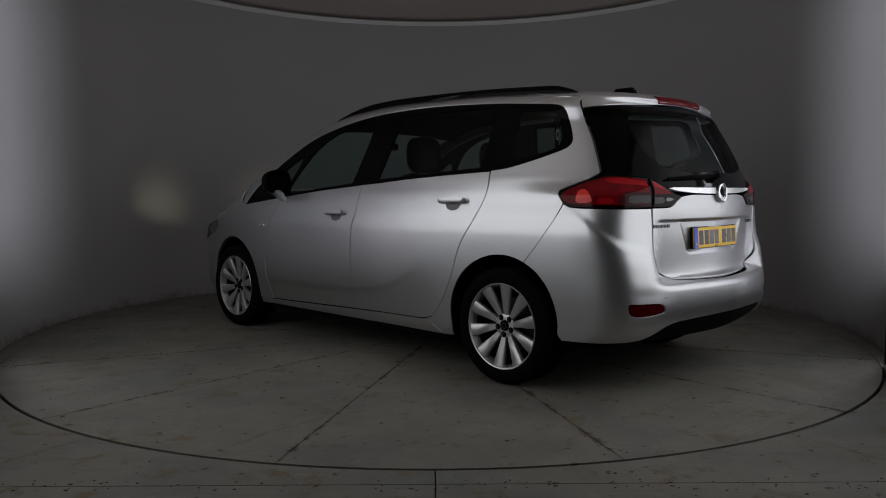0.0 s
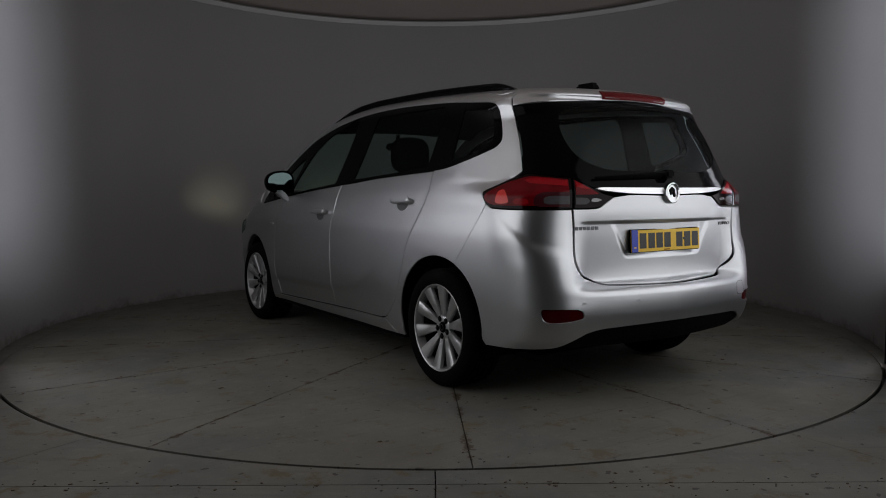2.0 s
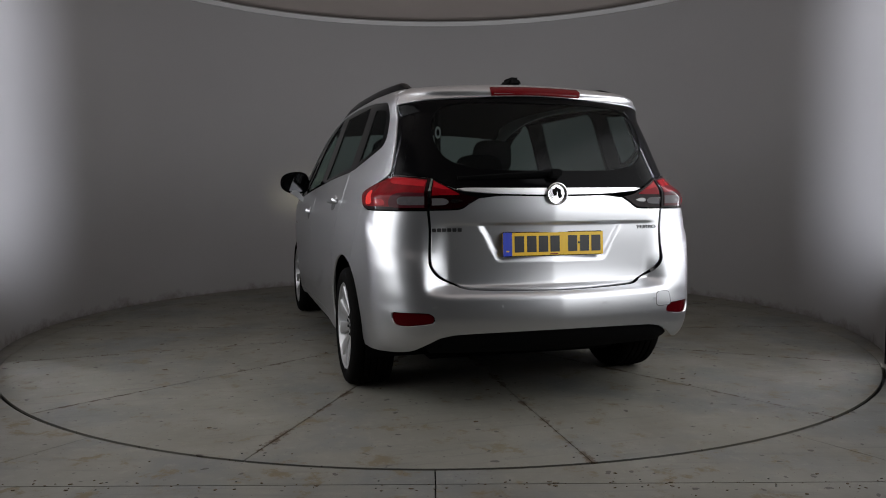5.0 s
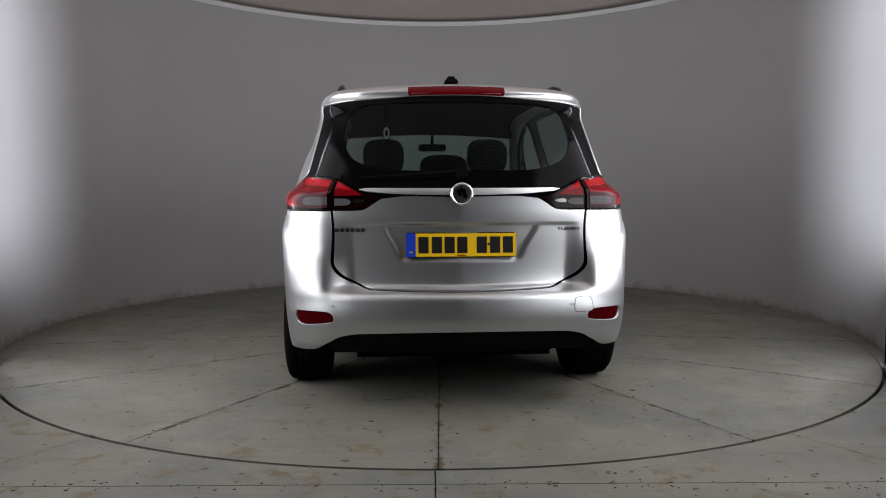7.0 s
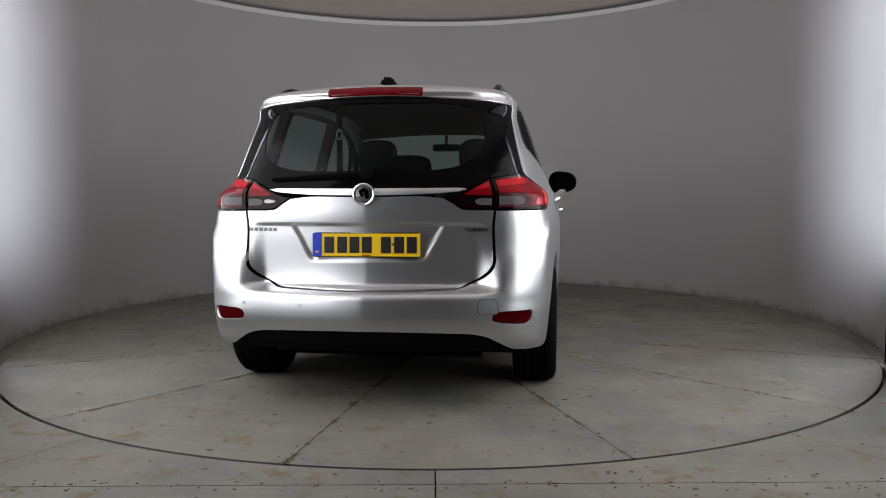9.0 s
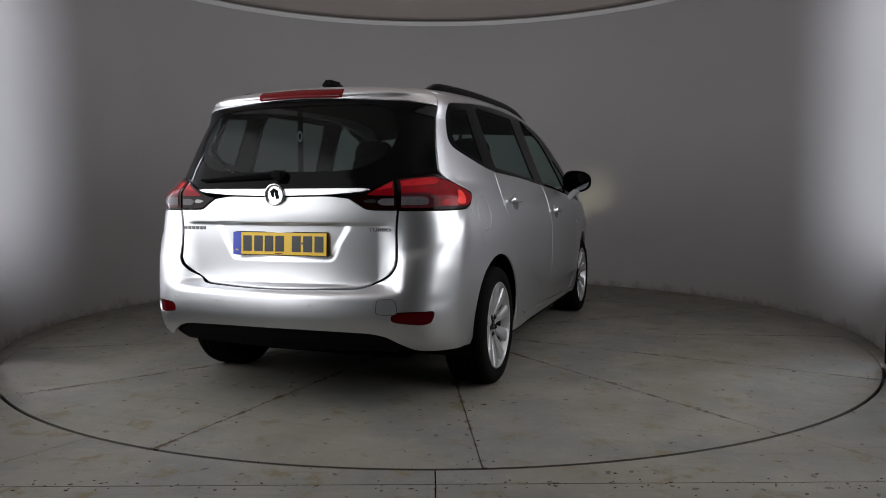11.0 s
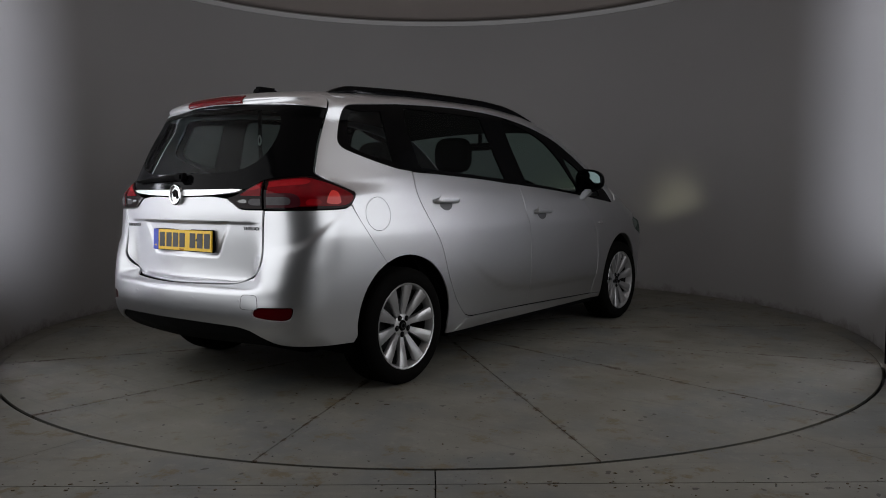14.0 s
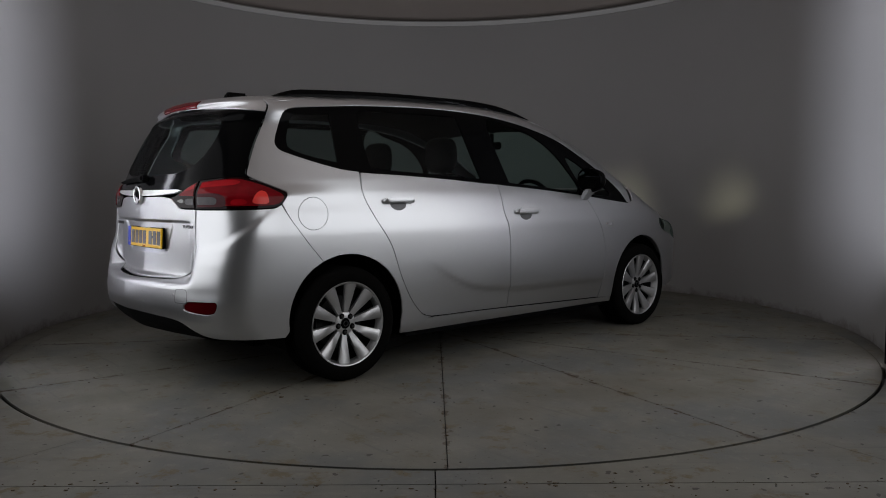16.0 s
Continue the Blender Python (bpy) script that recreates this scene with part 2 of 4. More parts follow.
for a, after in zip(SEAM_ANGLES, SEAM_ANGLES[1:] + [SEAM_ANGLES[0] + 360]):
    wedge = after - a
    da, db = math.degrees(.0022 / DISC_R), math.degrees(.0022 / .45)
    part("deck_plate", plate_prism(arc(DISC_R, a + da, a + wedge - da, 14) + arc(.45, a + wedge - db, a + db, 4), -.012, 0), M_DECK, turntable)
    for rr in (1.2, 2.0, 2.86):
        for off in (-.05, .05):
            t = radians(a) + off / rr
            part("deck_screw", ring_band(.001, .0042, 0, .0012, 0, 360, 8, (rr * math.cos(t), rr * math.sin(t))), M_GAP, turntable)
part("centre_plate", plate_prism(arc(.446, 0, 354, 59), -.012, 0), M_DECK, turntable)
part("deck_frame", ring_band(.001, DISC_R - .002, -.05, -.013, 0, 360, 120), M_GAP, turntable, "dark deck frame under the plates")
# flakes of rust and dirt that ride on the deck
chip_rng = random.Random(11)


def flake(x, y, size, parent):
    """A ragged, thin chip of dirt."""
    long, turned = chip_rng.uniform(.35, .8), chip_rng.uniform(-.6, .6)
    pts = []
    for b in np.linspace(0, 5.4, 7):
        u, v = size * chip_rng.uniform(.4, 1.1) * math.cos(b), size * long * chip_rng.uniform(.4, 1.1) * math.sin(b)
        pts.append((x + u * math.cos(turned) - v * math.sin(turned), y + u * math.sin(turned) + v * math.cos(turned)))
    part("dirt_flake", plate_prism(pts, .0003, .0025), M_FLAKE, parent)


for k in range(95):
    rr, t = 1.0 + 1.86 * chip_rng.random() ** .7, chip_rng.random() * 2 * math.pi
    flake(rr * math.cos(t), rr * math.sin(t), chip_rng.choice((.004, .005, .006, .008, .010, .014, .019)), turntable)
for a in SEAM_ANGLES:
    for k in range(9):
        rr, off = chip_rng.uniform(1.0, 2.85), chip_rng.gauss(0, .022)
        t = radians(a) + off / rr
        flake(rr * math.cos(t), rr * math.sin(t), chip_rng.choice((.004, .006, .008, .011)), turntable)
# and on the fixed plates, thickest along their joint
for k in range(80):
    x, y = chip_rng.uniform(-1.75, 1.75), JOINT_Y + chip_rng.gauss(-.012, .03)
    if x * x + y * y > (OUT_R + .02) ** 2:
        flake(x, y, chip_rng.choice((.003, .004, .005, .007, .010)), pavement)
for k in range(30):
    x, y = chip_rng.uniform(-2.4, 2.4), chip_rng.uniform(-3.4, -1.9)
    if x * x + y * y > (OUT_R + .02) ** 2:
        flake(x, y, chip_rng.choice((.004, .006, .009, .013)), pavement)

# frames of the lit panels and of the added, unseen wall-end strips
for s in (-1, 1):
    lp = tagged(new("light_panel"), "tall white lit panel in a dark frame", "lamp", "lit panels beside the opening")
    lp.matrix_basis = Matrix.Translation((s * 2.27, -2.45, 0)) @ pose(0, 0, 0, 0, 0, s * 62.5)
    part("panel_back", box(-1.475, 1.475, -.09, -.03, .0, 2.85, .01), M_BLACK, lp)
    part("panel_foot_cover", box(-1.455, 1.455, -.029, .008, .0, .645, .003), M_BLACK, lp, "black lower cover of the panel")
    for x in (-1.475, 1.455):
        part("panel_frame", box(x, x + .02, -.029, .01, .0, 2.85, .003), M_BLACK, lp)
    st = tagged(new("wall_glow_strip"), "unseen strip light added for the glow on the wall's end", "lamp", "strip lights beside the wall")
    st.matrix_basis = Matrix.Translation((s * 2.745, -1.22, 0)) @ pose(0, 0, 0, 0, 0, -s * 53.1)
    part("strip_back", box(-.045, .045, -.02, -.006, .0, 2.9, .003), M_BLACK, st)
    for x in (-.045, .040):
        part("strip_edge", box(x, x + .005, -.006, .004, .0, 2.9, .001), M_BLACK, st)
# ---- body form: an implicit hull, x right, y forward, z up ----
def curve1(xs, ys):
    """A smooth monotone curve through the given knots."""
    xs, ys = np.array(xs, float), np.array(ys, float)
    h, d = np.diff(xs), np.diff(ys) / np.diff(xs)
    m = np.zeros(len(xs))
    m[0], m[-1] = d[0], d[-1]
    for i in range(1, len(xs) - 1):
        if d[i - 1] * d[i] > 0:
            a, b = 2 * h[i] + h[i - 1], h[i] + 2 * h[i - 1]
            m[i] = (a + b) / (a / d[i - 1] + b / d[i])

    def f(x):
        x = np.clip(x, xs[0], xs[-1])
        i = np.clip(np.searchsorted(xs, x) - 1, 0, len(h) - 1)
        t = (x - xs[i]) / h[i]
        return (ys[i] * (1 + 2 * t) * (1 - t) ** 2 + m[i] * h[i] * t * (1 - t) ** 2
                + ys[i + 1] * t * t * (3 - 2 * t) + m[i + 1] * h[i] * t * t * (t - 1))
    return f


def smax(a, b, k):
    h = np.maximum(k - np.abs(a - b), 0) / k
    return np.maximum(a, b) + h * h * k / 4


def step(a, b, x):
    t = np.clip((x - a) / (b - a), 0, 1)
    return t * t * (3 - 2 * t)


side_w = curve1([.15, .25, .38, .50, .65, .80, .90, .96, 1.02, 1.08, 1.15, 1.30, 1.48, 1.56, 1.65],
                [.862, .905, .922, .932, .937, .939, .928, .914, .893, .864, .834, .778, .715, .685, .64])
rear_y = curve1([.15, .25, .32, .38, .45, .535, .56, .58, .60, .70, .85, .95, 1.02, 1.08, 1.20, 1.35, 1.47, 1.50, 1.525, 1.55, 1.60, 1.65],
                [-2.06, -2.18, -2.26, -2.285, -2.295, -2.288, -2.27, -2.215, -2.19, -2.182, -2.188, -2.195, -2.19, -2.165, -2.12, -2.05, -1.975, -1.955, -1.985, -1.98, -1.95, -1.85])
rear_flow = curve1([.15, .25, .32, .38, .45, .535, .65, .75, .85, .95, 1.02, 1.08, 1.20, 1.35, 1.47, 1.50, 1.525, 1.55, 1.60, 1.65],
                   [-2.06, -2.18, -2.26, -2.285, -2.292, -2.282, -2.245, -2.215, -2.20, -2.195, -2.19, -2.165, -2.12, -2.05, -1.975, -1.955, -1.985, -1.98, -1.95, -1.85])
shoulder_z = curve1([.40, .50, .62, .70, .77, .84, .90], [.725, .737, .765, .83, .90, .96, 1.0])
rear_c = curve1([.2, .5, .7, .95, 1.1, 1.3, 1.6], [.16, .16, .12, .11, .18, .20, .25])
crease_z = curve1([-1.0, -.8, -.6, -.4, -.1, .8], [.70, .60, .49, .425, .395, .375])
roof_z = curve1([-2.2, -1.95, -1.7, -1.3, -.8, -.3, .1, .4, .8, 1.2, 1.6, 1.8, 2.05, 2.2, 2.35],
                [1.44, 1.55, 1.595, 1.625, 1.645, 1.65, 1.628, 1.575, 1.415, 1.205, .985, .912, .815, .73, .60])


def hull(P):
    """Less than zero inside the body, zero on its skin."""
    x, y, z = np.abs(P[:, 0]), P[:, 1], P[:, 2]
    taper = np.where(y < -.2, .0265 * (y + .2) ** 2, 0) * (1 - .7 * step(.95, 1.12, z)) + np.where(y > .6, .055 * (y - .6) ** 2, 0)
    taper = taper + np.where(y < -1.3, .22 * (y + 1.3) ** 2, 0) * step(1.0, 1.1, z) * step(1.52, 1.40, z)
    crease = crease_z(y)
    sculpt = (.012 * step(crease + .025, crease - .025, z) + .09 * np.clip(crease - np.maximum(z, .275), 0, .25)) * step(-.92, -.30, y) * step(1.0, .8, y)
    side = x - side_w(z) + taper + sculpt
    flow = step(.50, .66, x)
    rear = rear_y(z) * (1 - flow) + rear_flow(z) * flow + rear_c(z) * x * x - y
    rear = rear + (.055 * (np.sqrt(x * x + 4e-5) - .0063) * step(1.10, .95, z) + .005 * step(.890, .872, z) * step(.58, .50, x) * step(.57, .60, z))
    niche = step(.385, .345, x + (.88 - z) * .55) * step(.695, .725, z) * step(.883, .873, z)
    rear = rear + .010 * niche
    top = (z - roof_z(y) + .10 * x * x) * .9
    front = y - 2.34 + .35 * x * x
    # the shoulder that runs from the tail lamp's tip round the corner to the tailgate
    way = .85 * np.arctan2(x, np.maximum(-1.2 - y, 1e-6))
    shoulder = shoulder_z(way)
    swell = .008 * step(shoulder + .03, shoulder - .03, z) * step(shoulder - .28, shoulder - .03, z) * step(.47, .55, way) * step(.84, .74, way)
    return smax(smax(smax(side, rear, .20), top, .09), front, .3) - swell


def skin(O, V, far=3.0, near=0.0):
    """Where rays from O along V first meet the hull: marching, then halving."""
    n = 80
    lo, hi = np.full(len(O), near), np.full(len(O), far)
    found = np.zeros(len(O), bool)
    prev = near
    for s in np.linspace(near, far, n)[1:]:
        inside = (hull(O + V * s) < 0) & ~found
        lo[inside], hi[inside] = prev, s
        found |= inside
        prev = s
    for _ in range(22):
        mid = (lo + hi) / 2
        inside = hull(O + V * mid[:, None]) < 0
        hi, lo = np.where(inside, mid, hi), np.where(inside, lo, mid)
    return O + V * hi[:, None], found


def skin_normal(P, e=1e-3):
    g = np.stack([hull(P + d) - hull(P - d) for d in np.eye(3) * e], 1)
    return g / np.linalg.norm(g, axis=1)[:, None]


AXIS, ARC = -1.2, .85
TURN = ARC * math.pi / 2


def around(q, z):
    """A point of the skin by its way round the car from the middle of the tail (right is positive) and its height."""
    q, z = np.asarray(q, float), np.asarray(z, float)
    s, a = np.sign(q) + (q == 0), np.minimum(np.abs(q), TURN) / ARC
    y0 = np.maximum(np.abs(q) - TURN, 0) + AXIS
    V = np.stack([-s * np.sin(a), np.cos(a), 0 * z], 1)
    O = np.stack([0 * z, y0, z], 1) - V * 1.9
    return skin(O, V, 1.9)[0]


def above(x, y):
    x, y = np.asarray(x, float), np.asarray(y, float)
    O = np.stack([x, y, 0 * x + 2.0], 1)
    return skin(O, np.tile([0, 0, -1.0], (len(x), 1)), 1.8)[0]


def q_of(P):
    P = np.atleast_2d(P)
    a = np.arctan2(np.abs(P[:, 0]), AXIS - P[:, 1])
    q = np.where(P[:, 1] > AXIS, P[:, 1] - AXIS + TURN, a * ARC)
    return np.where(P[:, 0] < 0, -q, q)


# ---- panels cut from the hull ----
def ahead(x, z):
    x, z = np.asarray(x, float), np.asarray(z, float)
    O = np.stack([x, 0 * x + 3.2, z], 1)
    return skin(O, np.tile([0, -1.0, 0], (len(x), 1)), 2.2)[0]


def outline(points, res):
    """A closed line through the points; rounded, but for those with a third value, which are corners."""
    pts = [np.array(p[:2], float) for p in points]
    hard = [len(p) > 2 for p in points]
    n, out = len(pts), []
    for i in range(n):
        p1, p2 = pts[i], pts[(i + 1) % n]
        p0 = pts[i - 1] if not hard[i] else p1 * 2 - p2
        p3 = pts[(i + 2) % n] if not hard[(i + 1) % n] else p2 * 2 - p1
        length = np.linalg.norm(p2 - p1)
        m1, m2 = (p2 - p0) / 2, (p3 - p1) / 2
        for m in (m1, m2):
            k = np.linalg.norm(m)
            if k > length:
                m *= length / k
        for t in np.arange(0, 1, 1 / max(1, math.ceil(length / res))):
            a, b = t * t, t * t * t
            out.append((2 * b - 3 * a + 1) * p1 + (b - 2 * a + t) * m1 + (3 * a - 2 * b) * p2 + (b - a) * m2)
    return np.array(out)


def within(p, loop):
    x, y = p[:, 0][:, None], p[:, 1][:, None]
    a, b = loop, np.roll(loop, -1, 0)
    cross = ((a[:, 1] > y) != (b[:, 1] > y)) & (x < (b[:, 0] - a[:, 0]) * (y - a[:, 1]) / (b[:, 1] - a[:, 1] + 1e-12) + a[:, 0])
    return cross.sum(1) % 2 == 1


def inset(loop, d):
    area = np.sum(loop[:, 0] * np.roll(loop[:, 1], -1) - np.roll(loop[:, 0], -1) * loop[:, 1])
    t = np.roll(loop, -1, 0) - np.roll(loop, 1, 0)
    t /= np.linalg.norm(t, axis=1)[:, None] + 1e-12
    n = np.stack([-t[:, 1], t[:, 0]], 1) * (1 if area > 0 else -1)
    return loop + n * d


def panel(name, points, material, parent, label="", place=around, holes=(), res=.03, gap=.0016, lift=0.0, rim=.012):
    """A sheet of the body: the outline laid on the hull, with a folded edge all round and round each hole."""
    loops = [inset(outline(points, res * .7), gap)] + [inset(outline(h, res * .6), -gap) for h in holes]
    lo, hi = loops[0].min(0), loops[0].max(0)
    gx, gy = np.meshgrid(np.arange(lo[0], hi[0], res), np.arange(lo[1], hi[1], res * .9), indexing="ij")
    gx[:, 1::2] += res / 2
    grid = np.stack([gx.ravel(), gy.ravel()], 1)
    keep = within(grid, loops[0])
    for h in loops[1:]:
        keep &= ~within(grid, h)
    grid = grid[keep]
    every = np.concatenate(loops)
    if len(grid):
        far = np.ones(len(grid), bool)
        for i in range(0, len(grid), 500):
            far[i:i + 500] = ((grid[i:i + 500, None] - every[None]) ** 2).sum(2).min(1) > (res * .45) ** 2
        grid = grid[far]
    flat = np.concatenate([every, grid])
    edges, base = [], 0
    for h in loops:
        edges += [(base + i, base + (i + 1) % len(h)) for i in range(len(h))]
        base += len(h)
    got = geometry.delaunay_2d_cdt([Vector(p) for p in flat], edges, [], 0, 1e-7)
    flat = np.array([tuple(p) for p in got[0]])
    tris = np.array([f[:3] for f in got[2]])
    mid = flat[tris].mean(1)
    ok = within(mid, loops[0])
    for h in loops[1:]:
        ok &= ~within(mid, h)
    tris = tris[ok]
    P = place(flat[:, 0], flat[:, 1])
    N = skin_normal(P)
    P = P + N * lift
    tri_n = np.cross(P[tris[:, 1]] - P[tris[:, 0]], P[tris[:, 2]] - P[tris[:, 0]])
    if (tri_n * N[tris[:, 0]]).sum() < 0:
        tris = tris[:, ::-1]
    count = {}
    for t in tris:
        for a, b in ((t[0], t[1]), (t[1], t[2]), (t[2], t[0])):
            count[(a, b)] = 1
    border = [e for e in count if (e[1], e[0]) not in count]
    verts, norms, faces = [tuple(p) for p in P], [tuple(p) for p in N], [tuple(int(k) for k in t) for t in tris]
    top, low = {}, {}
    side_dir = {}
    for a, b in border:
        d = np.cross(P[b] - P[a], N[a])
        d /= np.linalg.norm(d) + 1e-12
        for k in (a, b):
            side_dir[k] = side_dir.get(k, 0) + d
    for k, d in side_dir.items():
        d = d / (np.linalg.norm(d) + 1e-12)
        top[k] = len(verts)
        verts.append(tuple(P[k]))
        norms.append(tuple((d + N[k]) / np.linalg.norm(d + N[k])))
        low[k] = len(verts)
        verts.append(tuple(P[k] - N[k] * rim))
        norms.append(tuple(d))
    for a, b in border:
        faces.append((top[b], top[a], low[a], low[b]))
    me = bpy.data.meshes.new(name)
    me.from_pydata(verts, [], faces)
    me.polygons.foreach_set("use_smooth", [True] * len(me.polygons))
    me.normals_split_custom_set_from_vertices(norms)
    me.materials.append(material)
    ob = new(name, me)
    ob.parent = parent
    if label:
        tagged(ob, label)
    return ob


def mirrored(points, s):
    return [(s * p[0], *p[1:]) for p in points]


def both(half):
    """A closed outline across the middle from its right half, which begins and ends on the middle line."""
    return list(half) + [(-p[0], *p[1:]) for p in half[::-1] if abs(p[0]) > 1e-6]


def on_side(y, z):
    """Way round the car of a point at the side."""
    return float(q_of(np.array([[.89, y, z]]))[0])


def arch(cy, a0, a1, n=14, r=.372, cz=.32):
    return [(on_side(cy + r * math.cos(radians(a0 + (a1 - a0) * i / n)), 0), cz + r * math.sin(radians(a0 + (a1 - a0) * i / n))) for i in range(n + 1)]


def edge_way(points3):
    q = np.abs(q_of(points3))
    return [(float(a), float(p[2])) for a, p in zip(q, points3)]


car = tagged(new("car"), "silver five-door people carrier with black roof rails standing on the turntable", "car")

# lines that neighbouring panels share
ROOF_Y = np.array([-1.72, -1.3, -.9, -.5, -.1, .25, .5, .75, 1.0, 1.2])
ROOF_X = np.array([.595, .60, .605, .608, .612, .63, .655, .69, .735, .785])
roof_line = above(ROOF_X, ROOF_Y)
HOOD_Y = np.array([1.30, 1.5, 1.7, 1.9, 2.05])
HOOD_X = np.array([.815, .80, .775, .73, .68])
hood_line = above(HOOD_X, HOOD_Y)
DLO = [(3.725, .950, 1), (3.42, .983), (3.0, 1.030), (2.73, 1.057), (2.47, 1.077), (2.2, 1.097), (1.95, 1.118), (1.6, 1.138), (1.29, 1.152), (1.16, 1.163),
       (.985, 1.206), (.838, 1.256), (.808, 1.282), (.801, 1.315), (.815, 1.39), (.84, 1.463), (.871, 1.490), (.94, 1.504), (1.25, 1.531), (1.5, 1.547),
       (1.72, 1.557), (1.93, 1.562), (2.23, 1.556), (2.5, 1.534), (2.79, 1.485), (3.085, 1.40), (3.39, 1.24), (3.62, 1.08)]
DOOR_REAR = [(1.28, 1.150, 1), (1.277, 1.03), (1.335, .89), (1.44, .728), (1.51, .545), (1.585, .405), (1.675, .306), (1.76, .279)]
DOOR_MID = [(2.35, 1.084, 1), (2.347, .915), (2.378, .82), (2.395, .72), (2.404, .53), (2.41, .38), (2.415, .268, 1)]
DOOR_FRONT = [(3.20, 1.007, 1), (3.29, .88), (3.36, .77), (3.41, .63), (3.425, .47), (3.405, .34), (3.38, .244, 1)]
LAMP_LOW = [(.842, .972), (.81, .955), (.706, .949), (.60, .948)]
TAIL_TIP = [(.845, .978), (.866, 1.02), (.862, 1.036), (.79, 1.071), (.72, 1.103)]
HATCH_EDGE = [(.69, 1.13), (.69, 1.15), (.712, 1.30), (.758, 1.464, 1)]
SEAM_END = (*arch(-1.38, 114.5, 114.5, 1)[0], 1)
BUMPER_SEAM = [(.842, .972, 1), (.88, .89), (.96, .757), SEAM_END]
HATCH_SEAM = [(0, .573), (.338, .580), (.40, .595), (.452, .632), (.484, .70), (.489, .87), (.494, .947, 1)]
CAP = [(.985 + .074 * math.cos(a), .92 + .088 * math.sin(a)) for a in np.linspace(0, 2 * math.pi, 16, endpoint=False)]
FOG = [(.606, .472), (.578, .477), (.485, .475), (.463, .460), (.466, .43), (.56, .414), (.597, .424)]

for s in (-1, 1):
    # body side: rear quarter, roof side and windscreen pillar in one pressing
    rear_arch = arch(-1.38, 113, -8)
    quarter = ([DOOR_REAR[0]] + DLO[9:] + [(3.725, .95, 1), (3.77, .955, 1)] + edge_way(roof_line[::-1])
               + [(.735, 1.535, 1), (.764, 1.507), (.758, 1.464, 1)] + HATCH_EDGE[::-1][1:] + TAIL_TIP[::-1] + BUMPER_SEAM
               + rear_arch[1:] + [(1.53, .20, 1), (1.60, .20, 1)] + [(1.705, .268, 1), (1.755, .2755, 1)] + DOOR_REAR[::-1][1:-1])
    quarter[0] = DOOR_REAR[0]
    panel("side_panel", mirrored(quarter, s), M_PAINT, car, holes=[mirrored(CAP, s)] if s > 0 else ())
    if s > 0:
        panel("fuel_flap", CAP, M_PAINT, car, "round silver fuel flap")
    rd = panel("rear_door", mirrored([(1.29, 1.148, 1)] + DOOR_REAR[1:] + [(2.1, .272)] + DOOR_MID[::-1] + [(2.2, 1.093), (1.95, 1.114), (1.6, 1.134)], s), M_PAINT, car, gap=.0046, rim=.03, res=.024)
    fd = panel("front_door", mirrored(DOOR_MID + [(2.9, .256)] + DOOR_FRONT[::-1] + [(3.0, 1.028), (2.73, 1.054), (2.47, 1.074)], s), M_PAINT, car, gap=.0046, rim=.03, res=.024)
    panel("sill", mirrored([(1.70, .268, 1), (1.78, .273), (2.415, .262), (3.36, .238, 1), (3.53, .238, 1), (3.53, .205, 1), (2.4, .20), (1.60, .20, 1)], s), M_PAINT, car)
    front_arch = arch(1.38, 172 + 15, -8)
    panel("fender", mirrored([(3.725, .946, 1), (3.42, .979), (3.21, 1.004, 1)] + DOOR_FRONT[1:-1] + [(3.39, .244, 1), (3.53, .24, 1)] + front_arch[1:]
                             + [(4.33, .25, 1), (4.585, .28, 1), (4.585, .62, 1)] + [(4.25, .72), (4.18, .79), (4.20, .83, 1)] + edge_way(hood_line[:4])[::-1][1:] + [(3.80, .965, 1)], s), M_PAINT, car)
    # side windows in their black surround
    W_Q = [(.868, 1.285), (.872, 1.40), (.90, 1.455), (1.135, 1.48, 1), (1.15, 1.20, 1), (.98, 1.236)]
    W_R = [(1.37, 1.172, 1), (1.36, 1.49), (1.50, 1.515), (2.13, 1.52, 1), (2.22, 1.118, 1)]
    W_F = [(2.47, 1.096, 1), (2.40, 1.51), (2.60, 1.485), (2.85, 1.41), (3.03, 1.28), (3.17, 1.08), (3.13, 1.035), (2.8, 1.067)]
    W_V = [(3.26, 1.03), (3.14, 1.22), (3.13, 1.285), (3.30, 1.20), (3.52, 1.03), (3.50, 1.003)]
    sur = panel("window_surround", mirrored(DLO, s), M_GLOSS, car, "gloss black window surround", holes=[mirrored(w, s) for w in (W_Q, W_R, W_F, W_V)], lift=-.004, gap=.001)
    for nm, w in (("quarter_window", W_Q), ("rear_window", W_R), ("front_window", W_F), ("vent_window", W_V)):
        pane = panel(nm, mirrored(w, s), M_GLASS if nm != "front_window" else M_GLASS_FRONT, sur, "tinted glass pane", lift=-.007, gap=-.004, rim=.003)
    # tail lamp
    lamp_out = [(.497, .951, 1)] + LAMP_LOW[::-1] + [(.845, .978), (.862, 1.02), (.858, 1.034), (.79, 1.066), (.72, 1.098), (.66, 1.116), (.58, 1.107), (.497, 1.095, 1)]
    lamp = panel("tail_lamp", mirrored(lamp_out, s), M_LAMP_DARK, car, "dark red wraparound tail lamp", lift=.004, res=.02)
    panel("stop_lens", mirrored([(.508, .966, 1), (.60, .963), (.706, .963), (.80, .966), (.838, .984), (.846, 1.018), (.785, 1.056), (.71, 1.088), (.655, 1.105), (.58, 1.098), (.508, 1.086, 1)], s), M_LAMP_RED, lamp, "deep red lens", lift=.0065, res=.02, rim=.003)
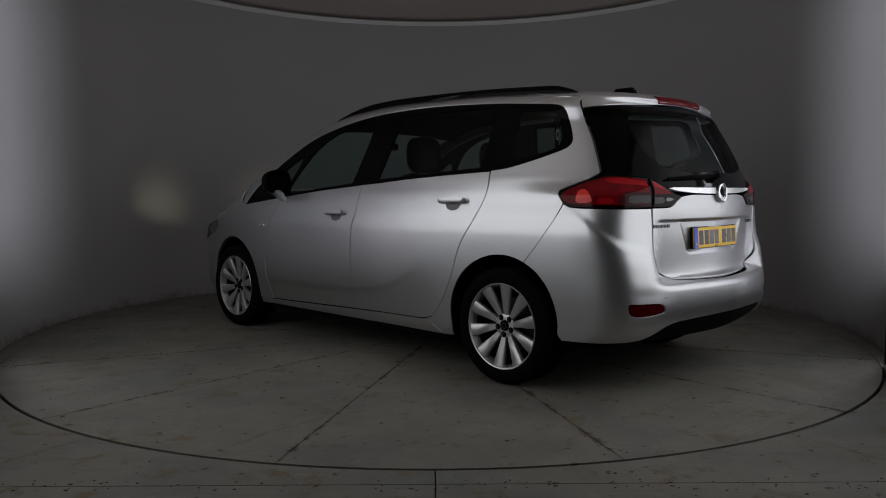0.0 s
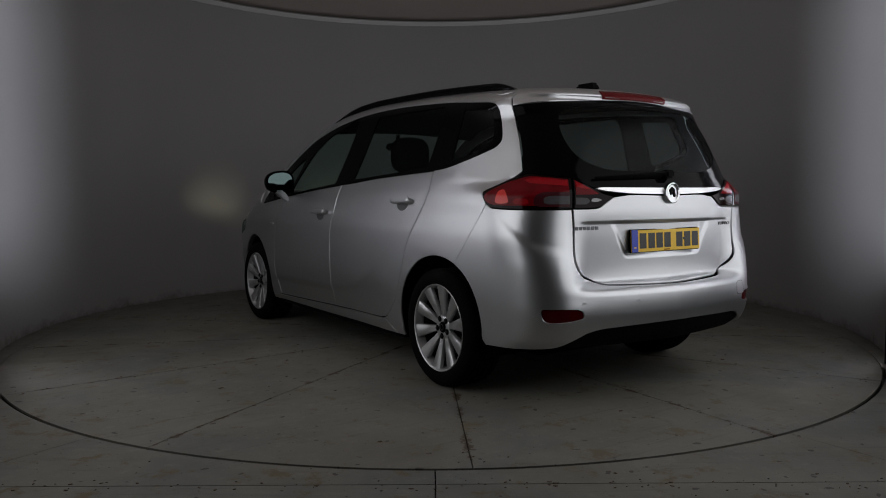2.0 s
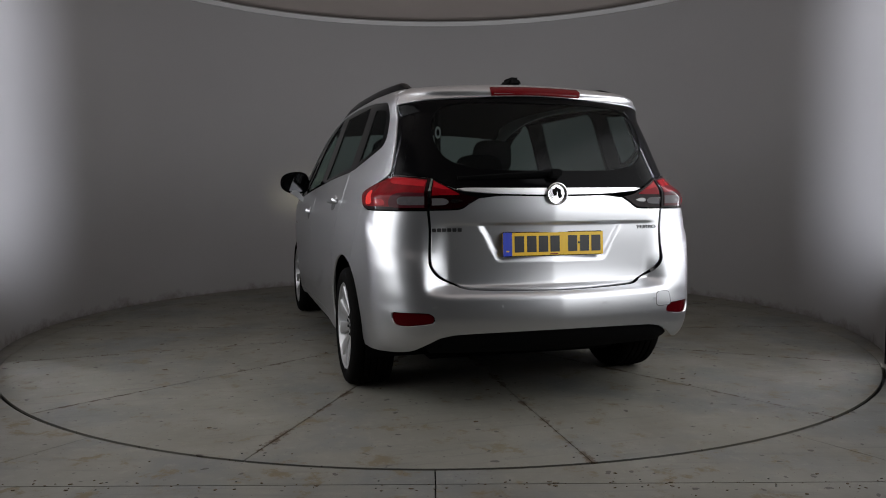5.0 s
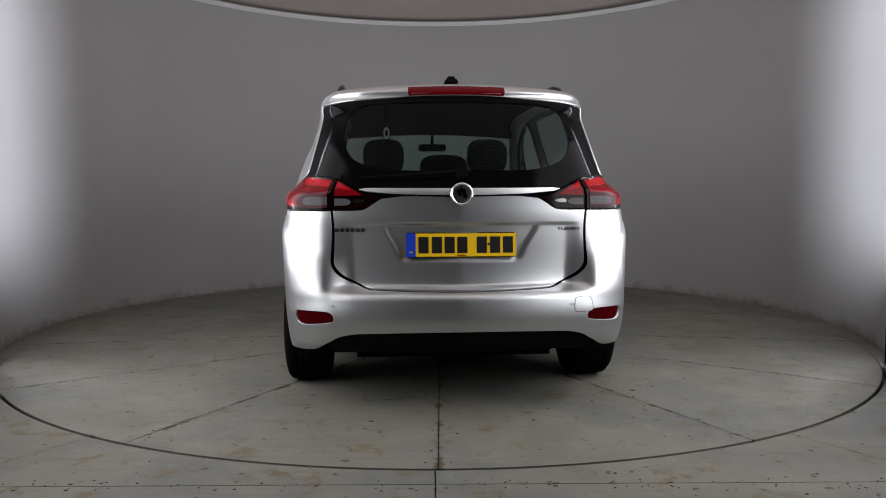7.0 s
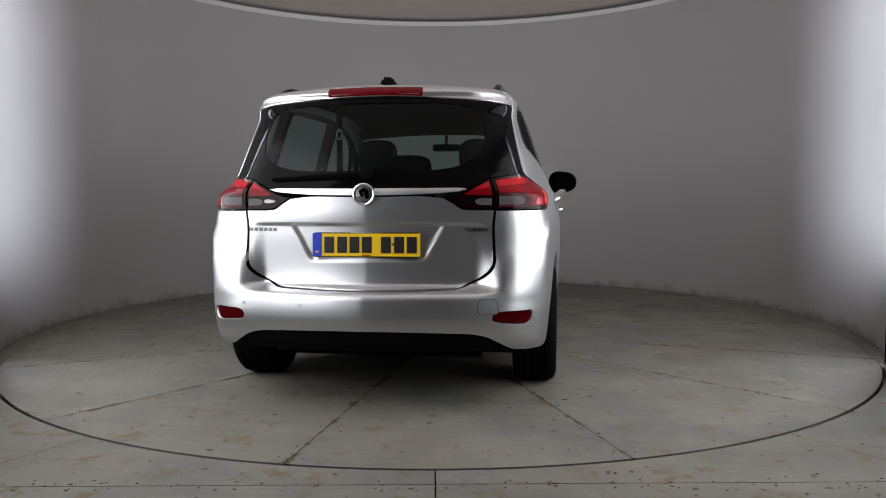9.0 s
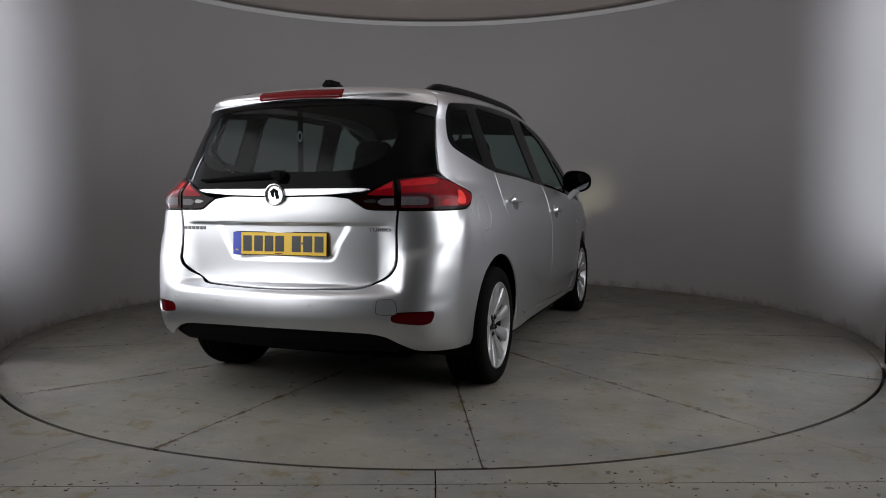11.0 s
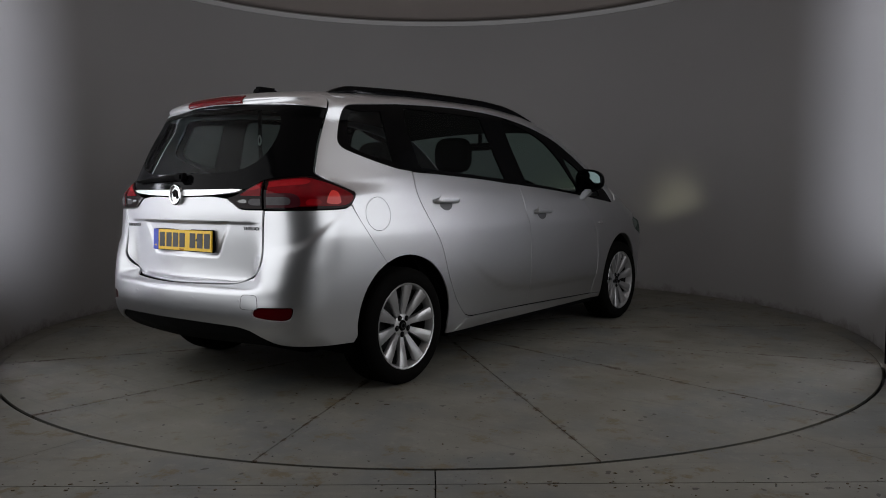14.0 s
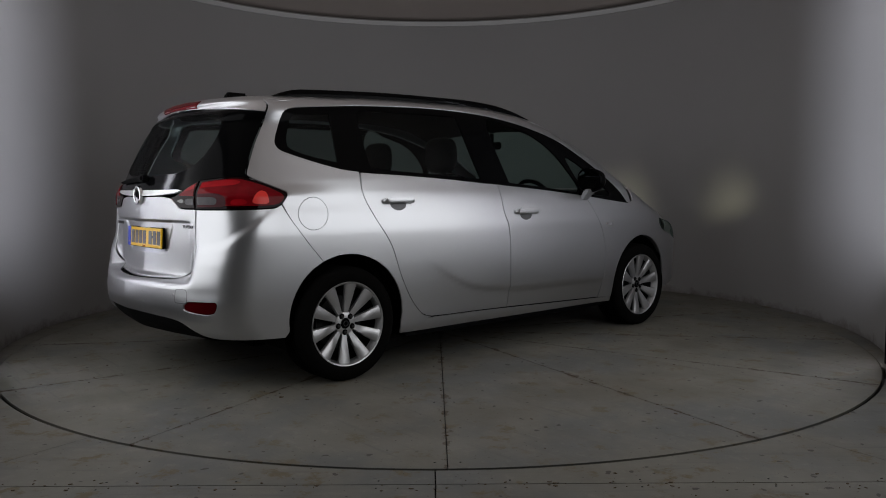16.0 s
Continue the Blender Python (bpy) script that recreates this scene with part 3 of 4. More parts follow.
    panel("upper_lens", mirrored([(.512, 1.052, 1), (.60, 1.060), (.655, 1.068), (.672, 1.086), (.64, 1.098), (.58, 1.092), (.512, 1.080, 1)], s), M_LAMP_BRIGHT, lamp, "bright red upper lens", lift=.0078, res=.015, rim=.002)
    panel("lower_patch", mirrored([(.655, .972), (.70, .970), (.712, .984), (.70, 1.000), (.66, .998)], s), M_LAMP_BRIGHT, lamp, "bright red patch on the lens", lift=.0078, res=.012, rim=.002)
    # light thrown back by the inner reflector, painted as a bright patch
    panel("reflex", mirrored([(.728, .982), (.775, .972), (.790, .984), (.778, 1.030), (.748, 1.036)], s), M_REFLEX, lamp, "reflector patch, its reflected light in the orange-red colour", lift=.0085, res=.015, rim=.002)
    panel("shaded_lens", mirrored([(.508, .958, 1), (.508, 1.028, 1), (.60, 1.026), (.632, 1.008), (.636, .97), (.615, .958)], s), M_LAMP_ROSE, lamp, "dull rose lens round the reversing lamp", lift=.0074, res=.015, rim=.003)
    panel("reverse_lens", mirrored([(.508, .970, 1), (.508, 1.012, 1), (.585, 1.010), (.602, 1.0), (.600, .976), (.585, .970)], s), M_LAMP_GREY, lamp, "smoked clear lens", lift=.0085, res=.015, rim=.003)
    lamp_in = [(.490, .951, 1), (.387, .955), (.347, .984), (.316, 1.007, 1), (.36, 1.018), (.40, 1.040), (.45, 1.069), (.490, 1.092, 1)]
    inner = panel("tail_lamp_inner", mirrored(lamp_in, s), M_LAMP_DARK, car, "dark inner tail lamp on the tailgate", lift=.004, res=.02)
    panel("reverse_lens", mirrored([(.486, .968, 1), (.486, 1.004, 1), (.44, 1.002), (.425, .986), (.44, .970)], s), M_LAMP_GREY, inner, "smoked clear lens", lift=.0065, res=.012, rim=.003)
    panel("reverse_reflector", mirrored([(.420, .982), (.395, .980), (.372, .990), (.395, 1.000), (.418, .998)], s), M_LAMP_SILVER, inner, "silver reversing reflector", lift=.0068, res=.01, rim=.003)
    panel("stop_lens", mirrored([(.486, 1.014, 1), (.486, 1.084, 1), (.45, 1.063), (.410, 1.037), (.388, 1.018)], s), M_LAMP_RED, inner, "red lens", lift=.0065, res=.015, rim=.003)
    panel("upper_lens", mirrored([(.482, 1.050, 1), (.482, 1.077, 1), (.455, 1.062), (.425, 1.043), (.44, 1.040)], s), M_LAMP_BRIGHT, inner, "bright red upper lens", lift=.0075, res=.012, rim=.002)
    fog = panel("reflector", mirrored(FOG, s), M_FOG, car, "dark red reflector in the bumper", lift=-.006, res=.02)
    # front lamp
    hl = panel("headlight", mirrored([(4.20, .82, 1), (4.19, .79), (4.26, .725), (4.585, .63, 1), (4.585, .70, 1), (4.40, .775)], s), M_GLASS_FRONT, car, "clear swept-back headlight", res=.02)
    hl.visible_shadow = False

# tail
bumper_half = ([(0, .569)] + [(q, z - .004) for q, z, *_ in HATCH_SEAM[1:3]] + [(.457, .628), (.489, .70), (.494, .87), (.499, .944, 1)] + [(.60, .944), (.706, .945), (.81, .951), (.84, .968, 1)]
               + BUMPER_SEAM[1:] + arch(-1.38, 118, 184, 9)[1:] + [(.845, .262, 1), (.68, .272), (.56, .285), (.49, .325), (.44, .358), (.37, .374), (0, .386)])
panel("bumper", both(bumper_half), M_PAINT, car, holes=[FOG, mirrored(FOG, -1)], res=.014)
panel("valance", both([(0, .384), (.37, .372), (.44, .356), (.50, .31), (.50, .262, 1), (0, .262)]), M_BLACK, car, "black lower valance", lift=-.012)
hatch_half = HATCH_SEAM + [(.387, .951), (.347, .980), (.314, 1.004, 1), (.22, 1.015), (0, 1.011)]
hatch = panel("tailgate", both(hatch_half), M_PAINT, car, res=.013, gap=.003)
REAR_HOLE = [(0, 1.135), (.30, 1.14), (.42, 1.175), (.49, 1.245), (.53, 1.355), (.515, 1.432), (.42, 1.466), (0, 1.474)]
glass_half = [(0, 1.050), (.22, 1.051), (.40, 1.050), (.45, 1.074), (.497, 1.098), (.58, 1.110), (.66, 1.119), (.70, 1.112), (.684, 1.135), (.684, 1.15), (.706, 1.30), (.752, 1.462, 1), (.66, 1.468), (.588, 1.482), (.29, 1.497), (0, 1.502)]
gs = panel("tailgate_glass_surround", both(glass_half), M_GLOSS, car, "gloss black tailgate surround", holes=[both(REAR_HOLE)], lift=-.003)
pane = panel("tailgate_window", both(REAR_HOLE), M_GLASS, gs, "tinted tailgate glass", lift=-.005, gap=-.006, rim=.003)
panel("chrome_strip", both([(0, 1.016), (.22, 1.020), (.37, 1.033), (.40, 1.044, 1), (.37, 1.049), (.22, 1.048), (0, 1.047)]), M_SATIN, car, "polished chrome strip", lift=.010, res=.02, rim=.02)
# spoiler and roof
sp = np.linspace(-.725, .725, 30)
panel("spoiler_edge", [(-.752, 1.468, 1), (-.588, 1.486), (-.29, 1.501), (0, 1.506), (.29, 1.501), (.588, 1.486), (.752, 1.468, 1), (.755, 1.507), (.725, 1.545, 1)] + [(q, 1.545) for q in sp[::-1][1:-1]] + [(-.725, 1.545, 1), (-.755, 1.507)], M_PAINT, car, res=.018, gap=0)
back = around(sp, 0 * sp + 1.545)
panel("spoiler_top", [(.60, -1.722, 1), (-.60, -1.722, 1)] + [(p[0], p[1]) for p in back], M_PAINT, car, place=above, gap=.0005)
panel("high_brake_lamp", both([(0, 1.511), (.262, 1.506, 1), (.272, 1.548, 1), (0, 1.553)]), M_BRAKE, car, "red high-level brake lamp", lift=.004, res=.02)
panel("roof", [(x, y) for x, y in zip(ROOF_X[:7], ROOF_Y[:7])] + [(.3, .54), (-.3, .54)] + [(-x, y) for x, y in zip(ROOF_X[:7][::-1], ROOF_Y[:7][::-1])], M_PAINT, car, place=above, res=.05, gap=.001)
ws = panel("windscreen", [(.655, .505, 1), (.69, .75), (.735, 1.0), (.785, 1.2), (.80, 1.30, 1), (.4, 1.42), (-.4, 1.42), (-.80, 1.30, 1), (-.785, 1.2), (-.735, 1.0), (-.69, .75), (-.655, .505, 1), (-.3, .545), (.3, .545)], M_GLASS_FRONT, car, "clear windscreen", place=above, res=.05, rim=.004)
LENS = [(.44, 2.0), (.64, 1.97), (.655, 2.02), (.60, 2.085), (.5, 2.14), (.44, 2.15)]
panel("bonnet", [(.80, 1.31, 1)] + [(x - .004, y) for x, y in zip(HOOD_X, HOOD_Y)][1:] + [(.5, 2.17), (0, 2.21), (-.5, 2.17)] + [(-x + .004, y) for x, y in zip(HOOD_X, HOOD_Y)][:0:-1] + [(-.80, 1.31, 1), (-.4, 1.43), (.4, 1.43)], M_PAINT, car, place=above, res=.04, holes=[LENS, mirrored(LENS, -1)])
for s in (-1, 1):
    lens = panel("headlight_lens", mirrored(LENS, s), M_GLASS_FRONT, car, "clear headlight lens", place=above, res=.03)
    lens.visible_shadow = False
nose = around(np.full(6, 4.59), np.linspace(.28, .66, 6))
panel("front_bumper", [(float(p[0]), float(p[2])) for p in nose] + [(.55, .675), (0, .70), (-.55, .675)] + [(-float(p[0]), float(p[2])) for p in nose[::-1]] + [(0, .25)], M_PAINT, car, place=ahead, res=.05, gap=.001,
      holes=[[(-.45, .36), (.45, .36), (.5, .48), (-.5, .48)]])
panel("grille", [(-.455, .355), (.455, .355), (.505, .485), (-.505, .485)], M_BLACK, car, "black lower grille", place=ahead, lift=-.01)


# ---- inside, under and on the body ----
def lathe(profile, n, axis_x=True):
    """Turned about x: (r, x) pairs."""
    bm = bmesh.new()
    rings = []
    for i in range(n):
        a = 2 * math.pi * i / n
        rings.append([bm.verts.new((x, r * math.cos(a), r * math.sin(a))) for r, x in profile])
    for p, q in zip(rings, rings[1:] + rings[:1]):
        for k in range(len(profile) - 1):
            bm.faces.new((p[k], p[k + 1], q[k + 1], q[k]))
    return bm


def sharp(ob, deg=35):
    ob.data.polygons.foreach_set("use_smooth", [True] * len(ob.data.polygons))
    ob.data.set_sharp_from_angle(angle=radians(deg))
    return ob


def slab(points, x0, x1, bevel=.0):
    """A flat outline in (y, z), thick from x0 to x1."""
    bm = bmesh.new()
    f = bm.faces.new([bm.verts.new((x0, y, z)) for y, z in points])
    up = bmesh.ops.extrude_face_region(bm, geom=[f])
    for v in up["geom"]:
        if isinstance(v, bmesh.types.BMVert):
            v.co.x = x1
    bmesh.ops.recalc_face_normals(bm, faces=bm.faces[:])
    if bevel:
        bmesh.ops.bevel(bm, geom=bm.edges[:], offset=bevel, segments=2, affect="EDGES")
    return bm


R_TYRE, RIDE = .322, .022
tyre_profile = [(.224, -.095), (.244, -.112), (.275, -.118), (.302, -.110), (.316, -.096)]
for k in range(5):
    c = -.07 + k * .035
    tyre_profile += [(R_TYRE - .002, c - .014), (R_TYRE, c), (R_TYRE - .002, c + .012)] + ([(R_TYRE - .009, c + .014), (R_TYRE - .009, c + .019)] if k < 4 else [])
tyre_profile += [(.316, .096), (.302, .110), (.275, .118), (.246, .113), (.235, .104), (.224, .07)]


def wheel(y, s):
    hub = new("wheel")
    hub.parent = car
    hub.matrix_basis = pose(s * .785, y, R_TYRE - RIDE) @ pose(0, 0, 0, 0, 0, 0 if s > 0 else 180) @ pose(0, 0, 0, 12, 0, 0)
    sharp(part("tyre", lathe(tyre_profile, 72), M_RUBBER, hub, "black road tyre"))
    # alloy barrel in dark metal: shade behind the spokes as colour
    sharp(part("rim_barrel", lathe([(.214, .06), (.207, -.09)], 72), M_DARKMETAL, hub, "inner barrel, its shade put into the colour"))
    sharp(part("rim_lip", lathe([(.231, .100), (.238, .107), (.235, .110), (.229, .107), (.225, .098), (.214, .06)], 72), M_RIM, hub))
    sharp(part("brake_disc", lathe([(.0, -.01), (.15, -.01), (.15, .005), (.07, .008), (.07, .03), (0, .03)], 48), M_DARKMETAL, hub))
    sharp(part("backplate", lathe([(0, -.03), (.20, -.03)], 40), M_BLACK, hub))
    for k in range(10):
        a = 2 * math.pi * k / 10
        bm = bmesh.new()
        rows = []
        for r, half, x in ((.045, .0125, .070), (.10, .020, .079), (.16, .029, .091), (.227, .038, .101)):
            rows.append([bm.verts.new((x + dx, r * math.cos(a) - h * math.sin(a), r * math.sin(a) + h * math.cos(a)))
                         for dx, h in ((-.022, -half), (-.004, -half), (.0005, -half * .86), (.0005, half * .86), (-.004, half), (-.022, half))])
        for p, q in zip(rows, rows[1:]):
            for j in range(5):
                bm.faces.new((p[j], q[j], q[j + 1], p[j + 1]))
        bmesh.ops.recalc_face_normals(bm, faces=bm.faces[:])
        sharp(part("spoke", bm, M_RIM, hub), 50)
    sharp(part("hub_centre", lathe([(.068, .045), (.066, .070), (.060, .074), (.031, .074), (.030, .070)], 40), M_RIM, hub))
    cap = sharp(part("centre_cap", lathe([(.030, .070), (.028, .077), (.024, .078), (.0, .079)], 30), M_GLOSS, hub, "black centre cap"))
    bm = lathe([(.017, .0785), (.016, .081), (.013, .081), (.012, .0785)], 24)
    sharp(part("emblem_ring", bm, M_BADGE, cap))
    for k in range(5):
        a = 2 * math.pi * (k + .5) / 5
        bm = lathe([(.0165, .0745), (.0165, .0755), (.0, .0755)], 18)
        bmesh.ops.translate(bm, verts=bm.verts[:], vec=(0, .049 * math.cos(a), .049 * math.sin(a)))
        part("bolt_hole", bm, M_BLACK, hub)
        bm = lathe([(.0085, .0755), (.008, .084), (.0, .084)], 6)
        bmesh.ops.translate(bm, verts=bm.verts[:], vec=(0, .049 * math.cos(a), .049 * math.sin(a)))
        part("wheel_bolt", bm, M_DARKMETAL, hub)
    return hub


for y in (-1.38, 1.38):
    for s in (-1, 1):
        wheel(y, s)
        bm = bmesh.new()
        rows = []
        for i in range(25):
            a = radians(-20 + 220 * i / 24)
            rows.append([bm.verts.new((s * x, y + .378 * math.cos(a), .32 + .378 * math.sin(a))) for x in (.52, .835)])
        for p, q in zip(rows, rows[1:]):
            bm.faces.new((p[0], p[1], q[1], q[0]))
        bm.faces.new([r[0] for r in rows])
        part("wheel_liner", bm, M_BLACK, car, "black wheel arch liner")

part("underbody", box(-.54, .54, -1.80, 2.0, .17, .36, .03), M_BLACK, car, "black underbody")
part("underbody_side", box(-.86, .86, -.96, .96, .17, .34, .02), M_BLACK, car, "black underbody")
part("rear_crash_bar", box(-.60, .60, -2.10, -1.95, .34, .55, .03), M_BLACK, car)
part("cabin_floor", box(-.80, .80, -1.0, 1.25, .335, .36), M_BLACK, car)
part("boot_floor", box(-.62, .62, -2.10, -1.0, .55, .60), M_CLOTH, car)
part("parcel_cover", box(-.58, .58, -2.06, -1.75, .955, .975, .008), M_CLOTH, car)
for s in (-1, 1):
    part("door_lining", slab([(-1.0, .36), (.95, .36), (1.1, .90), (.4, 1.0), (-.3, 1.04), (-1.3, 1.11), (-1.3, .78)], s * .80, s * .775), M_BLACK, car, "black door lining")
    part("boot_lining", slab([(-1.95, .56), (-1.25, .75), (-1.25, 1.10), (-1.65, 1.16), (-1.9, 1.05)], s * .66, s * .60), M_CLOTH, car)
liner = [(x, y) for x, y in zip(ROOF_X[:7] - .01, ROOF_Y[:7])] + [(-x, y) for x, y in zip((ROOF_X[:7] - .01)[::-1], ROOF_Y[:7][::-1])]
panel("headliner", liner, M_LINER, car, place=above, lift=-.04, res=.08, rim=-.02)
part("dashboard", slab([(.92, .50), (1.02, .93), (1.10, .985), (1.45, .97), (1.5, .5)], -.76, .76, .02), M_BLACK, car, "black dashboard")


def soft_block(x0, x1, y0, y1, z0, z1, p=5.0):
    """A padded block: a box with well-rounded edges."""
    bm = bmesh.new()
    bmesh.ops.create_uvsphere(bm, u_segments=28, v_segments=18, radius=1)
    for v in bm.verts:
        k = 1 / sum(abs(c) ** p for c in v.co) ** (1 / p)
        a, b, c = (e * k for e in v.co)
        v.co = ((x0 + x1) / 2 + a * (x1 - x0) / 2, (y0 + y1) / 2 + b * (y1 - y0) / 2, (z0 + z1) / 2 + c * (z1 - z0) / 2)
    return bm


def seat(x, y, width, height, tall):
    st = new("seat")
    st.parent = car
    st.matrix_basis = pose(x, y, .42)
    w = width / 2
    sharp(part("cushion", soft_block(-w, w, -.05, .46, .0, .17), M_CLOTH, st), 80)
    bm = soft_block(-w * .95, w * .95, -.08, .08, .08, height + .02)
    for v in bm.verts:
        v.co.y -= (v.co.z - .12) * .30
    sharp(part("backrest", bm, M_CLOTH, st), 80)
    top_y = -(height - .12) * .30
    sharp(part("headrest", soft_block(-.145, .145, top_y - .065, top_y + .045, height + .025, height + tall, 3.2), M_CLOTH, st), 80)
    for dx in (-.06, .06):
        part("headrest_post", box(dx - .006, dx + .006, top_y - .012, top_y, height - .03, height + .06), M_BADGE, st)


for x in (-.37, .37):
    seat(x, -.06, .50, .72, .27)
for x, w in ((-.47, .42), (0, .36), (.47, .42)):
    seat(x, -.88, w, .58 if abs(x) > .1 else .64, .13 if abs(x) > .1 else .20)
sw = new("steering_wheel")
sw.parent = car
sw.matrix_basis = pose(.37, .72, .95, 0, 0, 90) @ pose(0, 0, 0, 0, -25, 0)
ring_pts = [(.185 + .016 * math.cos(a), .016 * math.sin(a)) for a in np.linspace(0, 2 * math.pi, 9)]
sharp(part("wheel_rim", lathe(ring_pts, 40), M_BLACK, sw))
part("wheel_boss", box(-.02, .05, -.08, .08, -.06, .06, .02), M_BLACK, sw)
part("wheel_spoke", box(-.005, .012, -.18, .18, -.02, .02, .005), M_BLACK, sw)
part("inside_mirror", box(-.09, .14, .56, .59, 1.368, 1.428, .012), M_BLACK, car, "black inside mirror")
part("inside_mirror_stem", box(.012, .036, .57, .60, 1.42, 1.50, .003), M_BLACK, car)

# roof rails
for s in (-1, 1):
    ry = np.linspace(.34, -1.66, 48)
    rx = np.interp(ry, ROOF_Y, ROOF_X) - .012
    base = above(rx * s, ry)
    bm = bmesh.new()
    rows = []
    for i, p in enumerate(base):
        t = i / (len(base) - 1)
        h = .034 * min(1, (t + .0) / .16, (1.0 - t) / .07) ** .7 if 0 < t < 1 else .0
        foot = -.004
        rows.append([bm.verts.new((p[0] + s * dx, p[1], p[2] + dz)) for dx, dz in ((.016, foot), (.017, max(h - .008, .001)), (.010, h + .001), (-.010, h + .002), (-.017, max(h - .008, .001)), (-.016, foot))])
    for p, q in zip(rows, rows[1:]):
        for j in range(6):
            bm.faces.new((p[j], q[j], q[(j + 1) % 6], p[(j + 1) % 6]))
    bm.faces.new(rows[0])
    bm.faces.new(rows[-1][::-1])
    bmesh.ops.recalc_face_normals(bm, faces=bm.faces[:])
    rail = sharp(part("roof_rail", bm, M_GLOSS, car, "black roof rail"), 50)
    for yy in (-1.0, -.35):
        z0 = float(above([s * .59], [yy])[0][2])
        part("rail_foot", box(s * .59 - .013, s * .59 + .013, yy - .05, yy + .05, z0 - .005, z0 + .02, .004), M_GLOSS, rail)
zr = float(above([0.0], [-1.58])[0][2])
bm = box(-.038, .038, -1.66, -1.50, zr - .006, zr + .038, .012)
for v in bm.verts:
    if v.co.z > zr + .01:
        v.co.x *= .7
        v.co.y = -1.59 + (v.co.y + 1.58) * .8
sharp(part("antenna_base", bm, M_BLACK, car, "black roof antenna base"), 60)

# door mirrors
for s in (-1, 1):
    m = new("door_mirror")
    m.parent = car
    m.matrix_basis = pose(s * .972, .635, 1.112)
    bm = bmesh.new()
    bmesh.ops.create_uvsphere(bm, u_segments=28, v_segments=16, radius=1)
    for v in bm.verts:
        x, y, z = v.co
        p = 2.6
        k = 1 / (abs(x) ** p + abs(y) ** p + abs(z) ** p) ** (1 / p)
        x, y, z = x * k, y * k, z * k
        v.co = (x * .112, max(y, -.05) * .085, z * .086 * (1 - .12 * s * x))
    sharp(part("mirror_shell", bm, M_GLOSS, m, "gloss black mirror shell"), 40)
    bm = lathe([(1.0, 0), (.96, .012), (0, .012)], 36)
    for v in bm.verts:
        x, y, z = v.co
        k = 1 / (abs(y) ** 2.6 + abs(z) ** 2.6) ** (1 / 2.6) if (y or z) else 1
        r = math.hypot(y, z)
        v.co = (y * k * r * .106, -.004 - x * .6, z * k * r * .080 * (1 - .12 * s * y * k * r))
    sharp(part("mirror_bezel", bm, M_GLOSS, m, "black mirror bezel"), 40)
    bm = bmesh.new()
    vs = []
    for i in range(36):
        a = 2 * math.pi * i / 36
        c, d = math.cos(a), math.sin(a)
        k = 1 / (abs(c) ** 2.6 + abs(d) ** 2.6) ** (1 / 2.6)
        vs.append(bm.verts.new((c * k * .095, -.0135, d * k * .070 * (1 - .12 * s * c * k))))
    bm.faces.new(vs)
    bmesh.ops.recalc_face_normals(bm, faces=bm.faces[:])
    part("mirror_glass", bm, M_MIRROR, m, "mirror glass")
    bm = box(-.04, .03, -.03, .05, -.15, -.06, .012)
    for v in bm.verts:
        if v.co.z < -.09:
            v.co.x = v.co.x * .6 - s * .07
            v.co.y = v.co.y * .7 + .01
    sharp(part("mirror_arm", bm, M_PAINT, m, "silver mirror arm"), 60)

# handles, badges, plate, wiper, sensors
for s in (-1, 1):
    for q0, q1, z in ((2.44, 2.665, .900), (1.397, 1.622, .980)):
        # dark patch paints the shade inside the silver cup
        panel("handle_cup", mirrored([(q0 + .055, z - .008), (q0 + .065, z - .040), (q0 + .11, z - .055), (q0 + .155, z - .040), (q0 + .165, z - .008)], s), M_CUP, car, "handle cup with its shade in the colour", lift=.0012, res=.02, rim=.003)
        panel("handle_cup_edge", mirrored([(q0 + .060, z + .008), (q0 + .075, z + .032), (q0 + .11, z + .040), (q0 + .145, z + .032), (q0 + .160, z + .008)], s), M_PAINT, car, lift=.006, res=.02, rim=.006)
        qs = np.linspace(q0, q1, 12)
        P = around(s * qs, np.full(12, z))
        N = skin_normal(P)
        bm = bmesh.new()
        rows = []
        for i, (p, n) in enumerate(zip(P, N)):
            t = i / 11
            out = .036 * min(1, t / .12 + .25, (1 - t) / .12 + .25)
            hz = .0165 * (min(1, t / .1 + .55, (1 - t) / .1 + .55))
            rows.append([bm.verts.new(tuple(p + n * (out * a) + np.array([0, 0, hz * b]))) for a, b in ((.45, -1), (.9, -.8), (1, 0), (.9, .8), (.45, 1))])
        for p, q in zip(rows, rows[1:]):
            for j in range(5):
                bm.faces.new((p[j], q[j], q[(j + 1) % 5], p[(j + 1) % 5]))
        bm.faces.new(rows[0])
        bm.faces.new(rows[-1][::-1])
        bmesh.ops.recalc_face_normals(bm, faces=bm.faces[:])
        sharp(part("door_handle", bm, M_PAINT, car, "silver pull handle"), 50)
    panel("side_repeater", mirrored([(3.405, .79, 1), (3.42, .805), (3.50, .80, 1), (3.485, .783)], s), M_CHROME, car, "small chrome fender badge", lift=.006, res=.02)

rear_badge = new("tailgate_emblem")
rear_badge.parent = car
rear_badge.matrix_basis = pose(0, float(around([0.0], [1.02])[0][1]) - .004, 1.022, -8, 0, -90)
sharp(part("emblem_ring", lathe([(.054, .0), (.053, .016), (.048, .019), (.042, .016), (.041, .010)], 48), M_CHROME, rear_badge, "chrome ring"))
part("emblem_disc", lathe([(.042, .010), (0, .013)], 40), M_CHROME, rear_badge, "chrome emblem disc")
